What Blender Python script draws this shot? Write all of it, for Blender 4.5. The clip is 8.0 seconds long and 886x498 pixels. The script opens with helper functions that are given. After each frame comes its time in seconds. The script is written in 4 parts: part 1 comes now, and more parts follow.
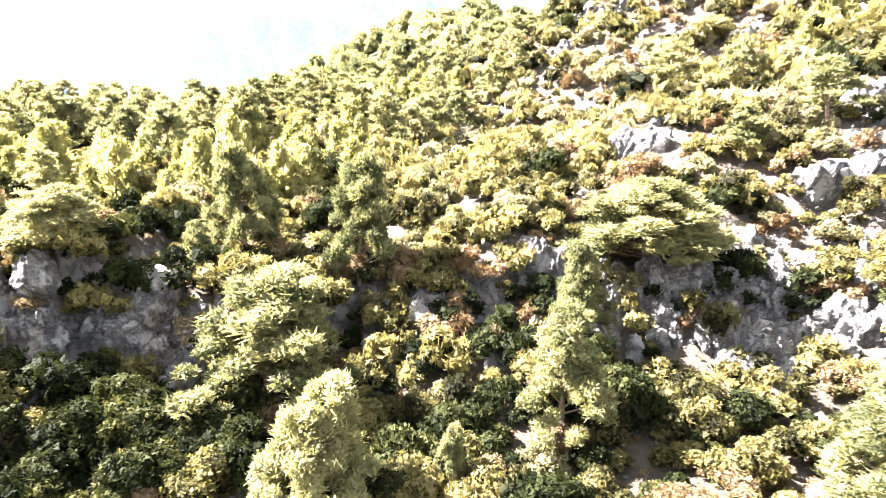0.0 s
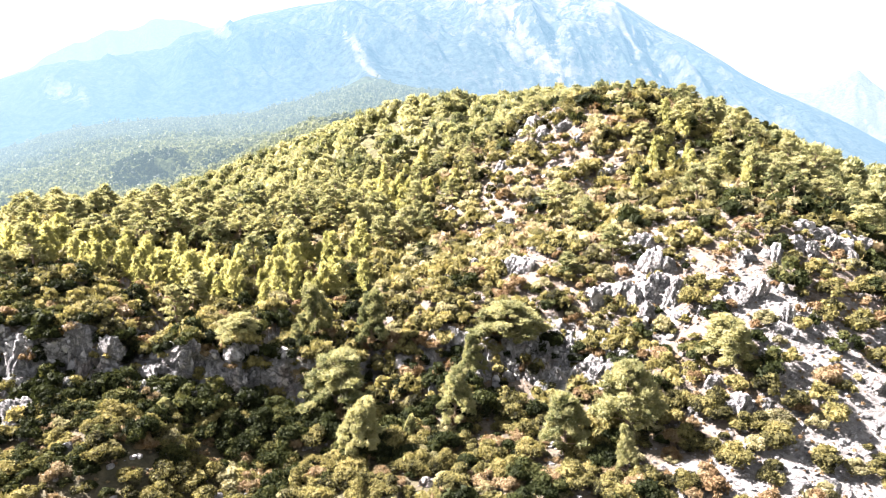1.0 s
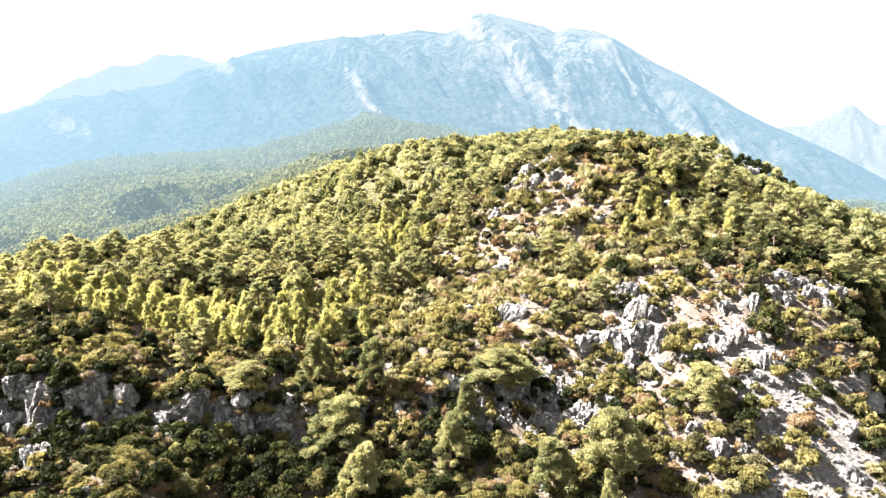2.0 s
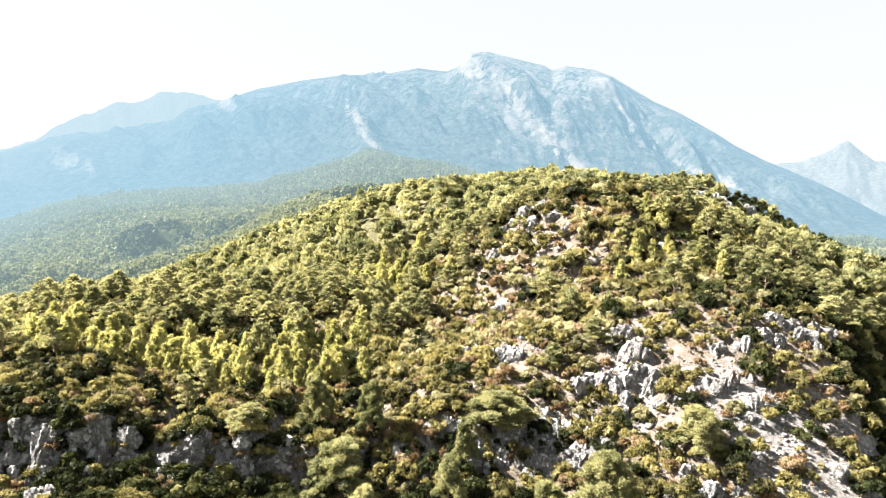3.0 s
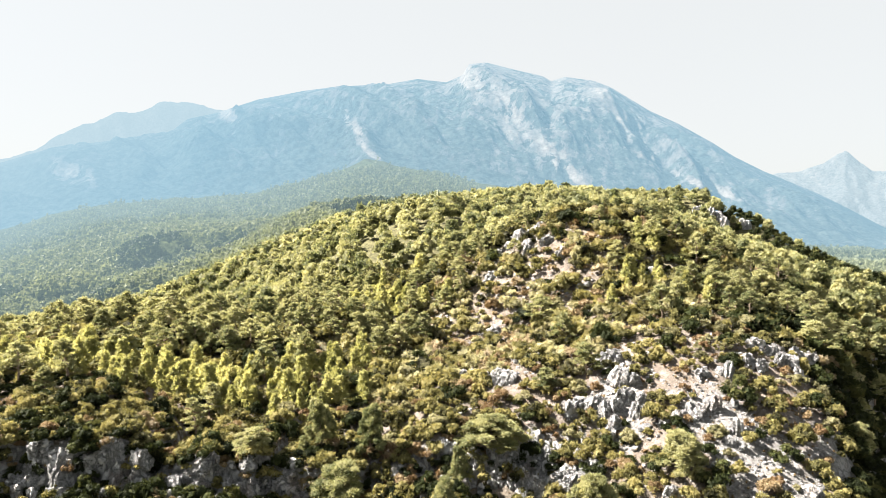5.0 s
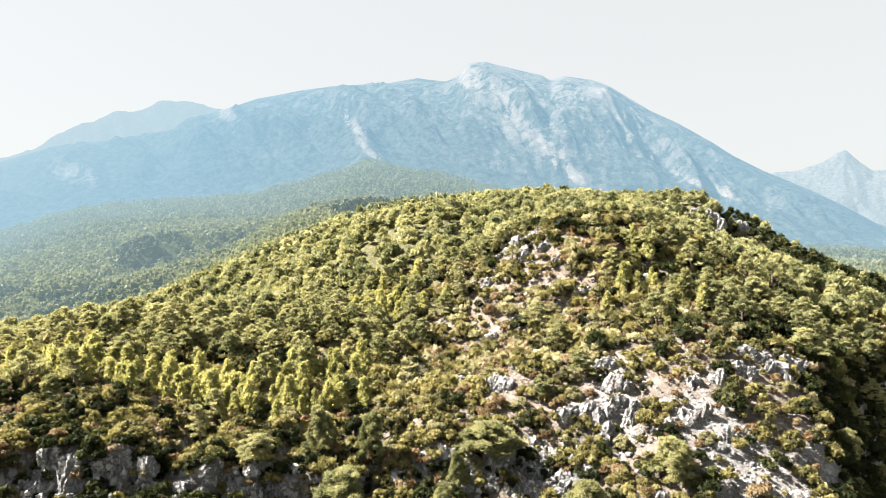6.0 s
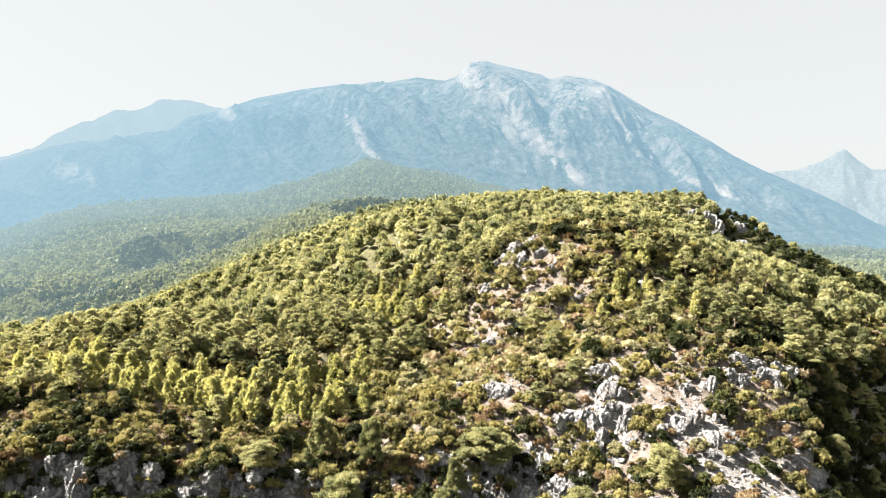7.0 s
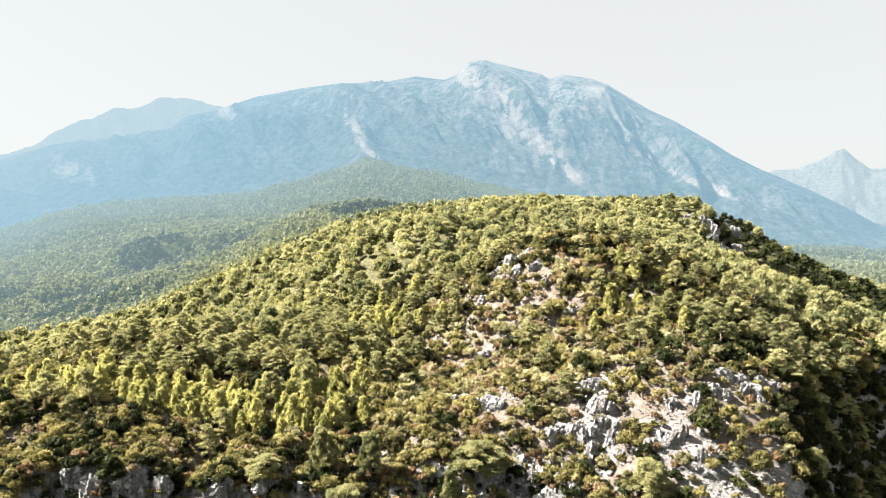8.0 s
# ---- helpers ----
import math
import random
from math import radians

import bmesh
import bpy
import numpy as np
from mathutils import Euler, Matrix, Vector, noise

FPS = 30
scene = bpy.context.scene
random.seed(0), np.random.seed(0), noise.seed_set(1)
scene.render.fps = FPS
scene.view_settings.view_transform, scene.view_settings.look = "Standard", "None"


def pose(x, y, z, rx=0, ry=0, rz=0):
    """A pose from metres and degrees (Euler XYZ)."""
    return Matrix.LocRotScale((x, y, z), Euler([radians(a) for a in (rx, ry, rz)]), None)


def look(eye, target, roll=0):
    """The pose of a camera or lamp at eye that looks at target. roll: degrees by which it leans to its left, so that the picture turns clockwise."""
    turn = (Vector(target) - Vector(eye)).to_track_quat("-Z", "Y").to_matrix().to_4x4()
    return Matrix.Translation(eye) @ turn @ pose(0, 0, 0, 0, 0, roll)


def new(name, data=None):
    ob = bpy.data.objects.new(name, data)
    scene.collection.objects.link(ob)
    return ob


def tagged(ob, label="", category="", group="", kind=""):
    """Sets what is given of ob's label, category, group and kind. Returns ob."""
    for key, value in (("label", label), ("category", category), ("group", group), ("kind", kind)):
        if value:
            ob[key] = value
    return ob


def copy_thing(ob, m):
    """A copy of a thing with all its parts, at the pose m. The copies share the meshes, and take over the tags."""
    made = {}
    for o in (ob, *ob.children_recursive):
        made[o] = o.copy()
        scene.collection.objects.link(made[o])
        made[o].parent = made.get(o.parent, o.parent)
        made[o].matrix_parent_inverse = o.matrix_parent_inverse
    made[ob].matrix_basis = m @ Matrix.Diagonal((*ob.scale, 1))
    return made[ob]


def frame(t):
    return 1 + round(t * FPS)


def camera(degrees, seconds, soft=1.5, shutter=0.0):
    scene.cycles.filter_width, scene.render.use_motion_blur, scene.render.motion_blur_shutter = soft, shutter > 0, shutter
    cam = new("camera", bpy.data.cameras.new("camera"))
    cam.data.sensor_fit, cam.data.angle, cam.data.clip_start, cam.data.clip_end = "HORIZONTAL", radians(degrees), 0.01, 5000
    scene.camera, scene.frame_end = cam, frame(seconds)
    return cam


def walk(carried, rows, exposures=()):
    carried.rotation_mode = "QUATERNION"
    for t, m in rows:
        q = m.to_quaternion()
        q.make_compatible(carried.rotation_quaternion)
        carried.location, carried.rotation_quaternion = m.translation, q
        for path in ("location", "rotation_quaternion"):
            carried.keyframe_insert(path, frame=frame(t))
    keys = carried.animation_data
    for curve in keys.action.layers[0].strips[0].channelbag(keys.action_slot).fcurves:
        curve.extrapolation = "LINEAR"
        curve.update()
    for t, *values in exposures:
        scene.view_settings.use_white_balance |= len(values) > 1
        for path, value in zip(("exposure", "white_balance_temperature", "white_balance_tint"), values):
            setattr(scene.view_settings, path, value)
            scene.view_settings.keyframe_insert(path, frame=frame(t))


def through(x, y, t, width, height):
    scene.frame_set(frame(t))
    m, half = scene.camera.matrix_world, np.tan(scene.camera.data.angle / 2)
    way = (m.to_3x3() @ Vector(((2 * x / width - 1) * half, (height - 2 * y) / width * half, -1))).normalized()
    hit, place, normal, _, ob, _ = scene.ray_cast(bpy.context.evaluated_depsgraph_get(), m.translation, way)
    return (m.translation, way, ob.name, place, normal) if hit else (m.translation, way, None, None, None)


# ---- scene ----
cam = camera(65.4, 8.0, soft=0.5, shutter=0.08)
# seconds, place, yaw, pitch, roll of the flying camera
ROWS = [
    (0.0, 0.000, 0.000, 60.000, 0.678, -8.266, -0.398),
    (0.1, 0.225, -3.377, 61.065, 0.606, -8.253, -0.348),
    (0.2, 0.451, -6.754, 62.130, 0.534, -8.240, -0.299),
    (0.3, 0.676, -10.130, 63.195, 0.462, -8.227, -0.249),
    (0.4, 0.901, -13.507, 64.260, 0.390, -8.214, -0.199),
    (0.5, 1.127, -16.884, 65.325, 0.318, -8.201, -0.150),
    (0.6, 1.455, -20.083, 66.760, 0.266, -8.154, -0.114),
    (0.7, 1.784, -23.282, 68.195, 0.213, -8.108, -0.079),
    (0.8, 2.113, -26.481, 69.631, 0.160, -8.061, -0.044),
    (0.9, 2.441, -29.680, 71.066, 0.108, -8.014, -0.009),
    (1.0, 2.770, -32.879, 72.501, 0.055, -7.968, 0.027),
    (1.1, 2.947, -34.905, 73.773, 0.052, -7.700, 0.029),
    (1.2, 2.971, -35.190, 73.953, 0.042, -7.347, 0.036),
    (1.3, 2.991, -35.418, 74.096, 0.037, -7.105, 0.039),
    (1.4, 3.005, -35.575, 74.194, 0.032, -6.862, 0.043),
    (1.5, 3.019, -35.732, 74.293, 0.027, -6.619, 0.046),
    (3.0, 3.278, -38.394, 75.929, 0.006, -2.422, -0.026),
    (3.5, 3.361, -39.292, 76.404, -0.000, -1.500, -0.000),
    (4.0, 3.428, -40.189, 77.013, -0.012, -1.542, -0.016),
    (4.5, 3.519, -41.077, 77.691, -0.021, -1.614, -0.029),
    (6.0, 3.716, -43.784, 79.709, -0.083, -1.780, -0.035),
    (6.5, 3.788, -44.632, 80.456, -0.096, -1.846, -0.017),
    (7.0, 3.894, -45.475, 81.093, -0.110, -1.889, -0.051),
    (7.5, 4.008, -46.289, 81.827, -0.125, -1.961, -0.037),
    (7.9, 4.099, -46.940, 82.414, -0.137, -2.018, -0.026),
    (8.0, 4.210, -48.914, 83.918, -0.175, -2.058, -0.113),
]
# stops, and the white balance, a little cooler at first
EXPOSURES = [(0.0, 4.45, 6200, 20), (0.5, 4.0, 6200, 20), (1.0, 3.57, 6300, 20), (1.5, 3.45, 6400, 17), (3.0, 3.2, 6500, 12), (8.0, 3.0, 6500, 11)]
walk(cam, [(t, pose(x, y, z, 90 + pitch, roll, yaw)) for t, x, y, z, yaw, pitch, roll in ROWS], EXPOSURES)

# ---- daylight: an afternoon sun on the left, hazy sky ----
SUN_WAY = Vector((-0.67, 0.11, 0.73)).normalized()
world = bpy.data.worlds.new("sky")
scene.world = world
world.use_nodes = True
sky = world.node_tree.nodes.new("ShaderNodeTexSky")
sky.sky_type, sky.sun_disc = "NISHITA", False
sky.sun_elevation = math.asin(SUN_WAY.z)
sky.sun_rotation = math.atan2(SUN_WAY.x, SUN_WAY.y)
sky.air_density, sky.dust_density, sky.ozone_density = 1.0, 1.2, 2.0
milky = world.node_tree.nodes.new("ShaderNodeHueSaturation")  # haze takes colour out of the sky
milky.inputs["Saturation"].default_value = 0.55
world.node_tree.links.new(sky.outputs[0], milky.inputs["Color"])
veil = world.node_tree.nodes.new("ShaderNodeMix")  # and evens it out
veil.data_type = "RGBA"
veil.inputs[0].default_value = 0.86
veil.inputs[7].default_value = (3.8, 3.9, 3.8, 1)
world.node_tree.links.new(milky.outputs[0], veil.inputs[6])
world.node_tree.links.new(veil.outputs[2], world.node_tree.nodes["Background"].inputs[0])
world.node_tree.nodes["Background"].inputs[1].default_value = 0.028
sun = new("sun", bpy.data.lights.new("sun", "SUN"))
sun.data.energy, sun.data.angle, sun.data.color = 5.0, radians(0.5), (1.0, 0.92, 0.83)
sun.matrix_world = look(SUN_WAY * 500, (0, 0, 0))

rng = np.random.default_rng(7)


# ---- noise on arrays ----
def hash2(i, j, seed):
    h = np.sin(i * 127.1 + j * 311.7 + seed * 74.7) * 43758.5453
    return h - np.floor(h)


def value_noise(x, y, seed=0):
    """Smooth noise, -1 to 1, one cell a metre."""
    i, j = np.floor(x), np.floor(y)
    u, v = x - i, y - j
    u, v = u * u * (3 - 2 * u), v * v * (3 - 2 * v)
    a = hash2(i, j, seed) * (1 - u) + hash2(i + 1, j, seed) * u
    b = hash2(i, j + 1, seed) * (1 - u) + hash2(i + 1, j + 1, seed) * u
    return 2 * (a * (1 - v) + b * v) - 1


def fbm(x, y, seed=0, octaves=4):
    total, amp = 0, 0.5
    for k in range(octaves):
        total = total + amp * value_noise(x * 2 ** k, y * 2 ** k, seed + k)
        amp /= 2
    return total


def ridged(x, y, seed=0, octaves=4):
    total, amp = 0, 0.5
    for k in range(octaves):
        total = total + amp * (1 - 2 * np.abs(value_noise(x * 2 ** k, y * 2 ** k, seed + k)))
        amp /= 2
    return total


def ease(v):
    v = np.clip(v, 0, 1)
    return v * v * (3 - 2 * v)


# ---- the lie of the land ----
# swells of the hill: x, y, radius, height
FRONT_SWELLS = [
    (-45, -10, 55, 1.4), (0, -10, 48, 18.2), (45, -10, 50, 5.6), (-45, 38, 30, 10.0), (-20, 45, 22, 0.9),
    (-14, 62, 20, 10.2), (5, 42, 20, 9.8), (30, 40, 22, 15.7), (58, 40, 28, 15.3), (95, 35, 45, -1.9),
    (-48, 72, 34, 19.4), (-8, 86, 24, 5.7), (20, 78, 22, 17.6), (42, 78, 28, 21.9), (84, 85, 45, 21.4),
    (0, 125, 40, 33.6), (-10, 20, 11, 0.6), (-25, 18, 10, 1.8), (14, 28, 9, -3.4), (20, 37, 9, -1.1),
    (-30, 57, 16, -4.9), (72, 66, 25, -3.7), (70, 30, 22, -5.2), (61, 40, 11, -2.1)
]
BACK_SWELLS = [
    (50, 135, 45, 24.6), (105, 150, 55, 14.4), (-50, 180, 60, 22.3), (15, 190, 60, 9.2), (75, 215, 60, 28.6),
    (-110, 100, 65, 19.6), (-40, 255, 75, 28.6), (30, 280, 75, 20.0), (115, 300, 60, 12.6), (180, 280, 70, -1.9),
    (60, 380, 110, 41.5), (230, 400, 140, 32.6), (-200, 380, 170, 2.6), (320, 180, 150, 8.4), (60, 520, 170, 21.5),
    (-120, 250, 80, 3.7), (0, -45, 40, -14.3), (-65, 20, 30, 12.6), (148, 318, 38, 25.5), (30, 185, 40, 10.0),
    (18, 135, 25, -6.3), (-95, 345, 60, 19.6), (-150, 300, 80, -0.6), (-60, 210, 60, -6.9), (190, 300, 45, 6.0),
    (125, 165, 40, 1.9), (-140, 200, 60, -1.8), (-195, 260, 70, -8.9)
]
CLIFF_LINE = [(-60, 20), (-45, 21), (-34, 22), (-20, 24), (-8, 27), (0, 30.5), (12, 31.5), (23, 30.5), (30, 30)]
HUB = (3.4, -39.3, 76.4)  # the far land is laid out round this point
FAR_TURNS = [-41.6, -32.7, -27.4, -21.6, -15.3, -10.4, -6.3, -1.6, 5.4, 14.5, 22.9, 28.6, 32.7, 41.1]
FAR_HEIGHTS = {  # distance: heights in metres at those turns, set to fit the camera's view
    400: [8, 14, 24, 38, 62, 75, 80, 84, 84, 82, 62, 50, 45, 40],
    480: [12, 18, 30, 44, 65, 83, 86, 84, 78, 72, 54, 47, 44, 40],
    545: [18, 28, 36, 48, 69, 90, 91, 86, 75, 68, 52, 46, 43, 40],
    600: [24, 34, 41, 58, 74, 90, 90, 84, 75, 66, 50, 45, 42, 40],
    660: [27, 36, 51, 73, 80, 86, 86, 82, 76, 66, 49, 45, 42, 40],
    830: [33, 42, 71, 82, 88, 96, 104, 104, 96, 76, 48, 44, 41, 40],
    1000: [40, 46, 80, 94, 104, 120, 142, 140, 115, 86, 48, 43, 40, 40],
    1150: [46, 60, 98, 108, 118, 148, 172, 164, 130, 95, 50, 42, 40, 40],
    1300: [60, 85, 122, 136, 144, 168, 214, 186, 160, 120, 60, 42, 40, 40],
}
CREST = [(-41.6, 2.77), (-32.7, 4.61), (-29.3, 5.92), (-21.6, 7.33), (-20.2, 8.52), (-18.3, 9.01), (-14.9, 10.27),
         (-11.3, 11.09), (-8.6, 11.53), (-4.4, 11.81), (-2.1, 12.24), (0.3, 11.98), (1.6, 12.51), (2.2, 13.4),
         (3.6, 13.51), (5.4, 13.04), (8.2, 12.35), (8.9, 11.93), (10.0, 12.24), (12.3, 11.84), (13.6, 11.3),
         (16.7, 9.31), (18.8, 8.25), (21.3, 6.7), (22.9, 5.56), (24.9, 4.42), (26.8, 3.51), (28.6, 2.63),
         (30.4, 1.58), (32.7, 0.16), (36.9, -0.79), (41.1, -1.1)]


def spot(x, y, cx, cy, rx, ry):
    return np.exp(-((x - cx) / rx) ** 2 - ((y - cy) / ry) ** 2)


def cliff_step(x, y):
    line = np.interp(x, [p[0] for p in CLIFF_LINE], [p[1] for p in CLIFF_LINE]) + 1.5 * fbm(x * 0.25, x * 0 + 3, 5, 3) + 1.6 * fbm(x * 0.7, y * 0.15, 6, 3) + 0.7 * ease((-8 - x) / 4)
    rise = (0.85 + 0.35 * fbm(x * 0.4, y * 0 + 7, 15, 3)) * (4.2 + 1.8 * np.exp(-((x + 19) / 13) ** 2)) * np.clip((24 - x) / 8, 0, 1) * np.clip((x + 46) / 9, 0, 1) * (1 - 0.5 * np.exp(-((x + 2) / 6) ** 2)) * (1 - 0.62 * ease((x - 2) / 6))
    soft = 2.6 + 4.4 * ease((x - 2) / 6)
    up = ease((y - line + soft / 2) / soft)
    ragged = 4 * up * (1 - up) * (1.5 * ridged(x * 0.45, y * 0.45, 21, 4) - 0.4)  # ledges and clefts of the face
    return rise * (up + 0.5 * ragged) / (1 + np.clip((y - line) / 25, 0, 9) ** 2)


def near_land(x, y):
    h = 30.0 + cliff_step(x, y)
    for cx, cy, r, a in FRONT_SWELLS + BACK_SWELLS:
        h = h + a * np.exp(-((x - cx) ** 2 + (y - cy) ** 2) / r ** 2)
    hollow = np.exp(-((x + 12) / 5.5) ** 2 - ((y - 18) / 4.5) ** 2)  # the shaded gully below the cliff, and the spur beside it
    spur = np.exp(-((x + 21.5) / 4.5) ** 2 - ((y - 14.5) / 5) ** 2)
    brink = np.interp(y, [15, 30, 36, 45, 60, 72, 90], [37, 44, 45.5, 50, 62, 74, 92])  # east of it the hill falls into a shaded hollow
    drop = 29 * ease((x - brink) / 15) * ease((y - 8) / 14) * ease((90 - y) / 16) * (1 - 0.6 * ease((x - brink - 30) / 40))
    step = (5 - 13 * ease((x - 128) / 13)) * spot(x, y, 134, 276, 22, 32)  # the crag on the crest's shoulder
    talus = spot(x, y, -17, 22, 13, 3.2)
    return h - 1.4 * hollow + 1.9 * talus + 2.2 * spur - drop + step


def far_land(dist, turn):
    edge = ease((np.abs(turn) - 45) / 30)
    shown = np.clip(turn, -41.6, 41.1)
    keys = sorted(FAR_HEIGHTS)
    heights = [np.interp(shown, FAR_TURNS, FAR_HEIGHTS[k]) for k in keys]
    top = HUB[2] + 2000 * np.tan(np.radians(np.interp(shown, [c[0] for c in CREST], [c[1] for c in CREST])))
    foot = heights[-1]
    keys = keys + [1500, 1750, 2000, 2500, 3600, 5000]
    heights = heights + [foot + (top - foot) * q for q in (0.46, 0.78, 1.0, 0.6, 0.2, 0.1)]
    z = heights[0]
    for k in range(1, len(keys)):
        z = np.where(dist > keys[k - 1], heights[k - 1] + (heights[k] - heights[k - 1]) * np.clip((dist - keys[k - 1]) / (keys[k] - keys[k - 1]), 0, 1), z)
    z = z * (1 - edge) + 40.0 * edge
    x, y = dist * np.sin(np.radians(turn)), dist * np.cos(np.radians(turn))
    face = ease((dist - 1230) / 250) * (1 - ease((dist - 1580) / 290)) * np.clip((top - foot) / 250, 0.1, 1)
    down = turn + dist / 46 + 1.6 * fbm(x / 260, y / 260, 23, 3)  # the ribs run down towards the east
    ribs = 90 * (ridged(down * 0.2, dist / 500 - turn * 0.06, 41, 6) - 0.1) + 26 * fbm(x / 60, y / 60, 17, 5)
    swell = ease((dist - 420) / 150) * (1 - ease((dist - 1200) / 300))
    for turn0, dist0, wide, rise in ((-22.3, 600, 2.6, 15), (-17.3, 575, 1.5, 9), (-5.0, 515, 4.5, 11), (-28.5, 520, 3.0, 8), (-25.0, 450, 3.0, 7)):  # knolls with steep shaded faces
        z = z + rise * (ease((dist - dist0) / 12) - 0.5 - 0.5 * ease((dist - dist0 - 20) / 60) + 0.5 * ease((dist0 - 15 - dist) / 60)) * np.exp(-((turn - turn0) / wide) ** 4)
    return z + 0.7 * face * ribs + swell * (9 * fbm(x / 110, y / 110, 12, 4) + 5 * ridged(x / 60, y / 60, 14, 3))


def land(x, y):
    dx, dy = x - HUB[0], y - HUB[1]
    dist, turn = np.hypot(dx, dy), np.degrees(np.arctan2(dx, dy))
    k = ease((dist - 345) / 75)
    h = near_land(x, y) * (1 - k) + far_land(dist, turn) * k
    return h + (1 - k) * (0.9 * fbm(x / 7, y / 7, 3, 4) + 0.22 * fbm(x / 1.3, y / 1.3, 8, 3))


def land_at(x, y):
    return float(land(np.array([float(x)]), np.array([float(y)]))[0])


# ---- materials ----
def nodes_of(name):
    m = bpy.data.materials.new(name)
    m.use_nodes = True
    t = m.node_tree
    return m, t, t.nodes["Principled BSDF"], t.nodes["Material Output"]


def put(t, kind, **inputs):
    n = t.nodes.new(kind)
    for key, value in inputs.items():
        n.inputs[key.replace("_", " ")].default_value = value
    return n


def ramp(t, stops):
    n = t.nodes.new("ShaderNodeValToRGB")
    while len(n.color_ramp.elements) < len(stops):
        n.color_ramp.elements.new(0.5)
    for e, (p, c) in zip(n.color_ramp.elements, stops):
        e.position, e.color = p, (*c, 1)
    return n


def calc(t, op, a, b=None):
    n = t.nodes.new("ShaderNodeMath")
    n.operation = op
    for k, v in enumerate((a, b)):
        if v is None:
            continue
        if isinstance(v, (int, float)):
            n.inputs[k].default_value = v
        else:
            t.links.new(v, n.inputs[k])
    return n.outputs[0]


def blend(t, fac, a, b, mode="MIX"):
    n = t.nodes.new("ShaderNodeMix")
    n.data_type, n.blend_type = "RGBA", mode
    for k, v in ((0, fac), (6, a), (7, b)):
        if isinstance(v, (int, float)):
            n.inputs[k].default_value = v
        elif isinstance(v, tuple):
            n.inputs[k].default_value = (*v, 1)
        else:
            t.links.new(v, n.inputs[k])
    return n.outputs[2]


def noise_at(t, scale, detail=4, where=None, rough=0.6):
    n = put(t, "ShaderNodeTexNoise", Scale=scale, Detail=detail, Roughness=rough)
    if where is None:
        where = put(t, "ShaderNodeNewGeometry").outputs["Position"]
    t.links.new(where, n.inputs["Vector"])
    return n.outputs["Fac"]


HAZE_GLOW = (0.055, 0.078, 0.085)  # haze colour, mixed into the far surfaces as emission


def leaf_material(name, stops, through=0.5, grain=12.0, gaps=0.47, far=False, gloss=0.2):
    """Leaves or needles: colour by the clump's own tint and the plant's, with light shining through."""
    m, t, b, out = nodes_of(name)
    tint = t.nodes.new("ShaderNodeAttribute")
    tint.attribute_name = "tint"
    own = t.nodes.new("ShaderNodeObjectInfo")
    fac = calc(t, "ADD", tint.outputs["Fac"], calc(t, "MULTIPLY", calc(t, "SUBTRACT", own.outputs["Random"], 0.5), 0.5))
    fac = calc(t, "ADD", fac, calc(t, "MULTIPLY", calc(t, "SUBTRACT", noise_at(t, 6.0, 3), 0.5), 0.5))
    fac = calc(t, "ADD", fac, calc(t, "MULTIPLY", calc(t, "SUBTRACT", noise_at(t, 0.09, 3), 0.5), 0.8))
    c = ramp(t, stops)
    t.links.new(fac, c.inputs[0])
    t.links.new(c.outputs[0], b.inputs["Base Color"])
    b.inputs["Roughness"].default_value = 0.62
    bump = put(t, "ShaderNodeBump", Strength=0.45, Distance=0.08)
    t.links.new(noise_at(t, 11.0, 2), bump.inputs["Height"])
    t.links.new(bump.outputs[0], b.inputs["Normal"])
    b.inputs["Specular IOR Level"].default_value = gloss
    tr = t.nodes.new("ShaderNodeBsdfTranslucent")
    t.links.new(blend(t, 1.0, c.outputs[0], (1.0, 0.97, 0.72), "MULTIPLY"), tr.inputs["Color"])
    mix = put(t, "ShaderNodeMixShader", Fac=through)
    t.links.new(b.outputs[0], mix.inputs[1])
    t.links.new(tr.outputs[0], mix.inputs[2])
    last = put(t, "ShaderNodeMixShader")
    if far:  # woods of the distance, with haze painted over them as emission
        painted_haze = t.nodes.new("ShaderNodeAttribute")
        painted_haze.attribute_name = "painted_haze"
        glow = put(t, "ShaderNodeEmission", Color=(*HAZE_GLOW, 1), Strength=1.0)
        t.links.new(painted_haze.outputs["Fac"], last.inputs[0])
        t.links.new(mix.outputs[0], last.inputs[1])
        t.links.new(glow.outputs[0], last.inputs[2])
    else:  # tufts are ragged, with gaps between the leaves
        t.links.new(calc(t, "GREATER_THAN", noise_at(t, grain, 2, rough=0.5), gaps), last.inputs[0])
        t.links.new(t.nodes.new("ShaderNodeBsdfTransparent").outputs[0], last.inputs[1])
        t.links.new(mix.outputs[0], last.inputs[2])
    t.links.new(last.outputs[0], out.inputs[0])
    return m


PINE_STOPS = [(0.0, (0.08, 0.094, 0.042)), (0.3, (0.18, 0.187, 0.09)), (0.6, (0.262, 0.26, 0.127)), (1.0, (0.335, 0.325, 0.172))]
PINE = leaf_material("pine_needles", PINE_STOPS, 0.5, 13.0, 0.45)
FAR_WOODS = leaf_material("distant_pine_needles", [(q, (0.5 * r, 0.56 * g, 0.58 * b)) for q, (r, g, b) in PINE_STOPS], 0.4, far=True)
# darker leaves that paint shade onto the knolls' woods
FAR_SHADED = leaf_material("distant_shade_leaves", [(0.0, (0.012, 0.02, 0.014)), (0.6, (0.03, 0.045, 0.026)), (1.0, (0.07, 0.085, 0.045))], 0.3, far=True)
YOUNG = leaf_material("young_pine_needles", [(0.0, (0.15, 0.158, 0.062)), (0.5, (0.30, 0.297, 0.115)), (1.0, (0.40, 0.385, 0.172))], 0.55, 13.0, 0.42)
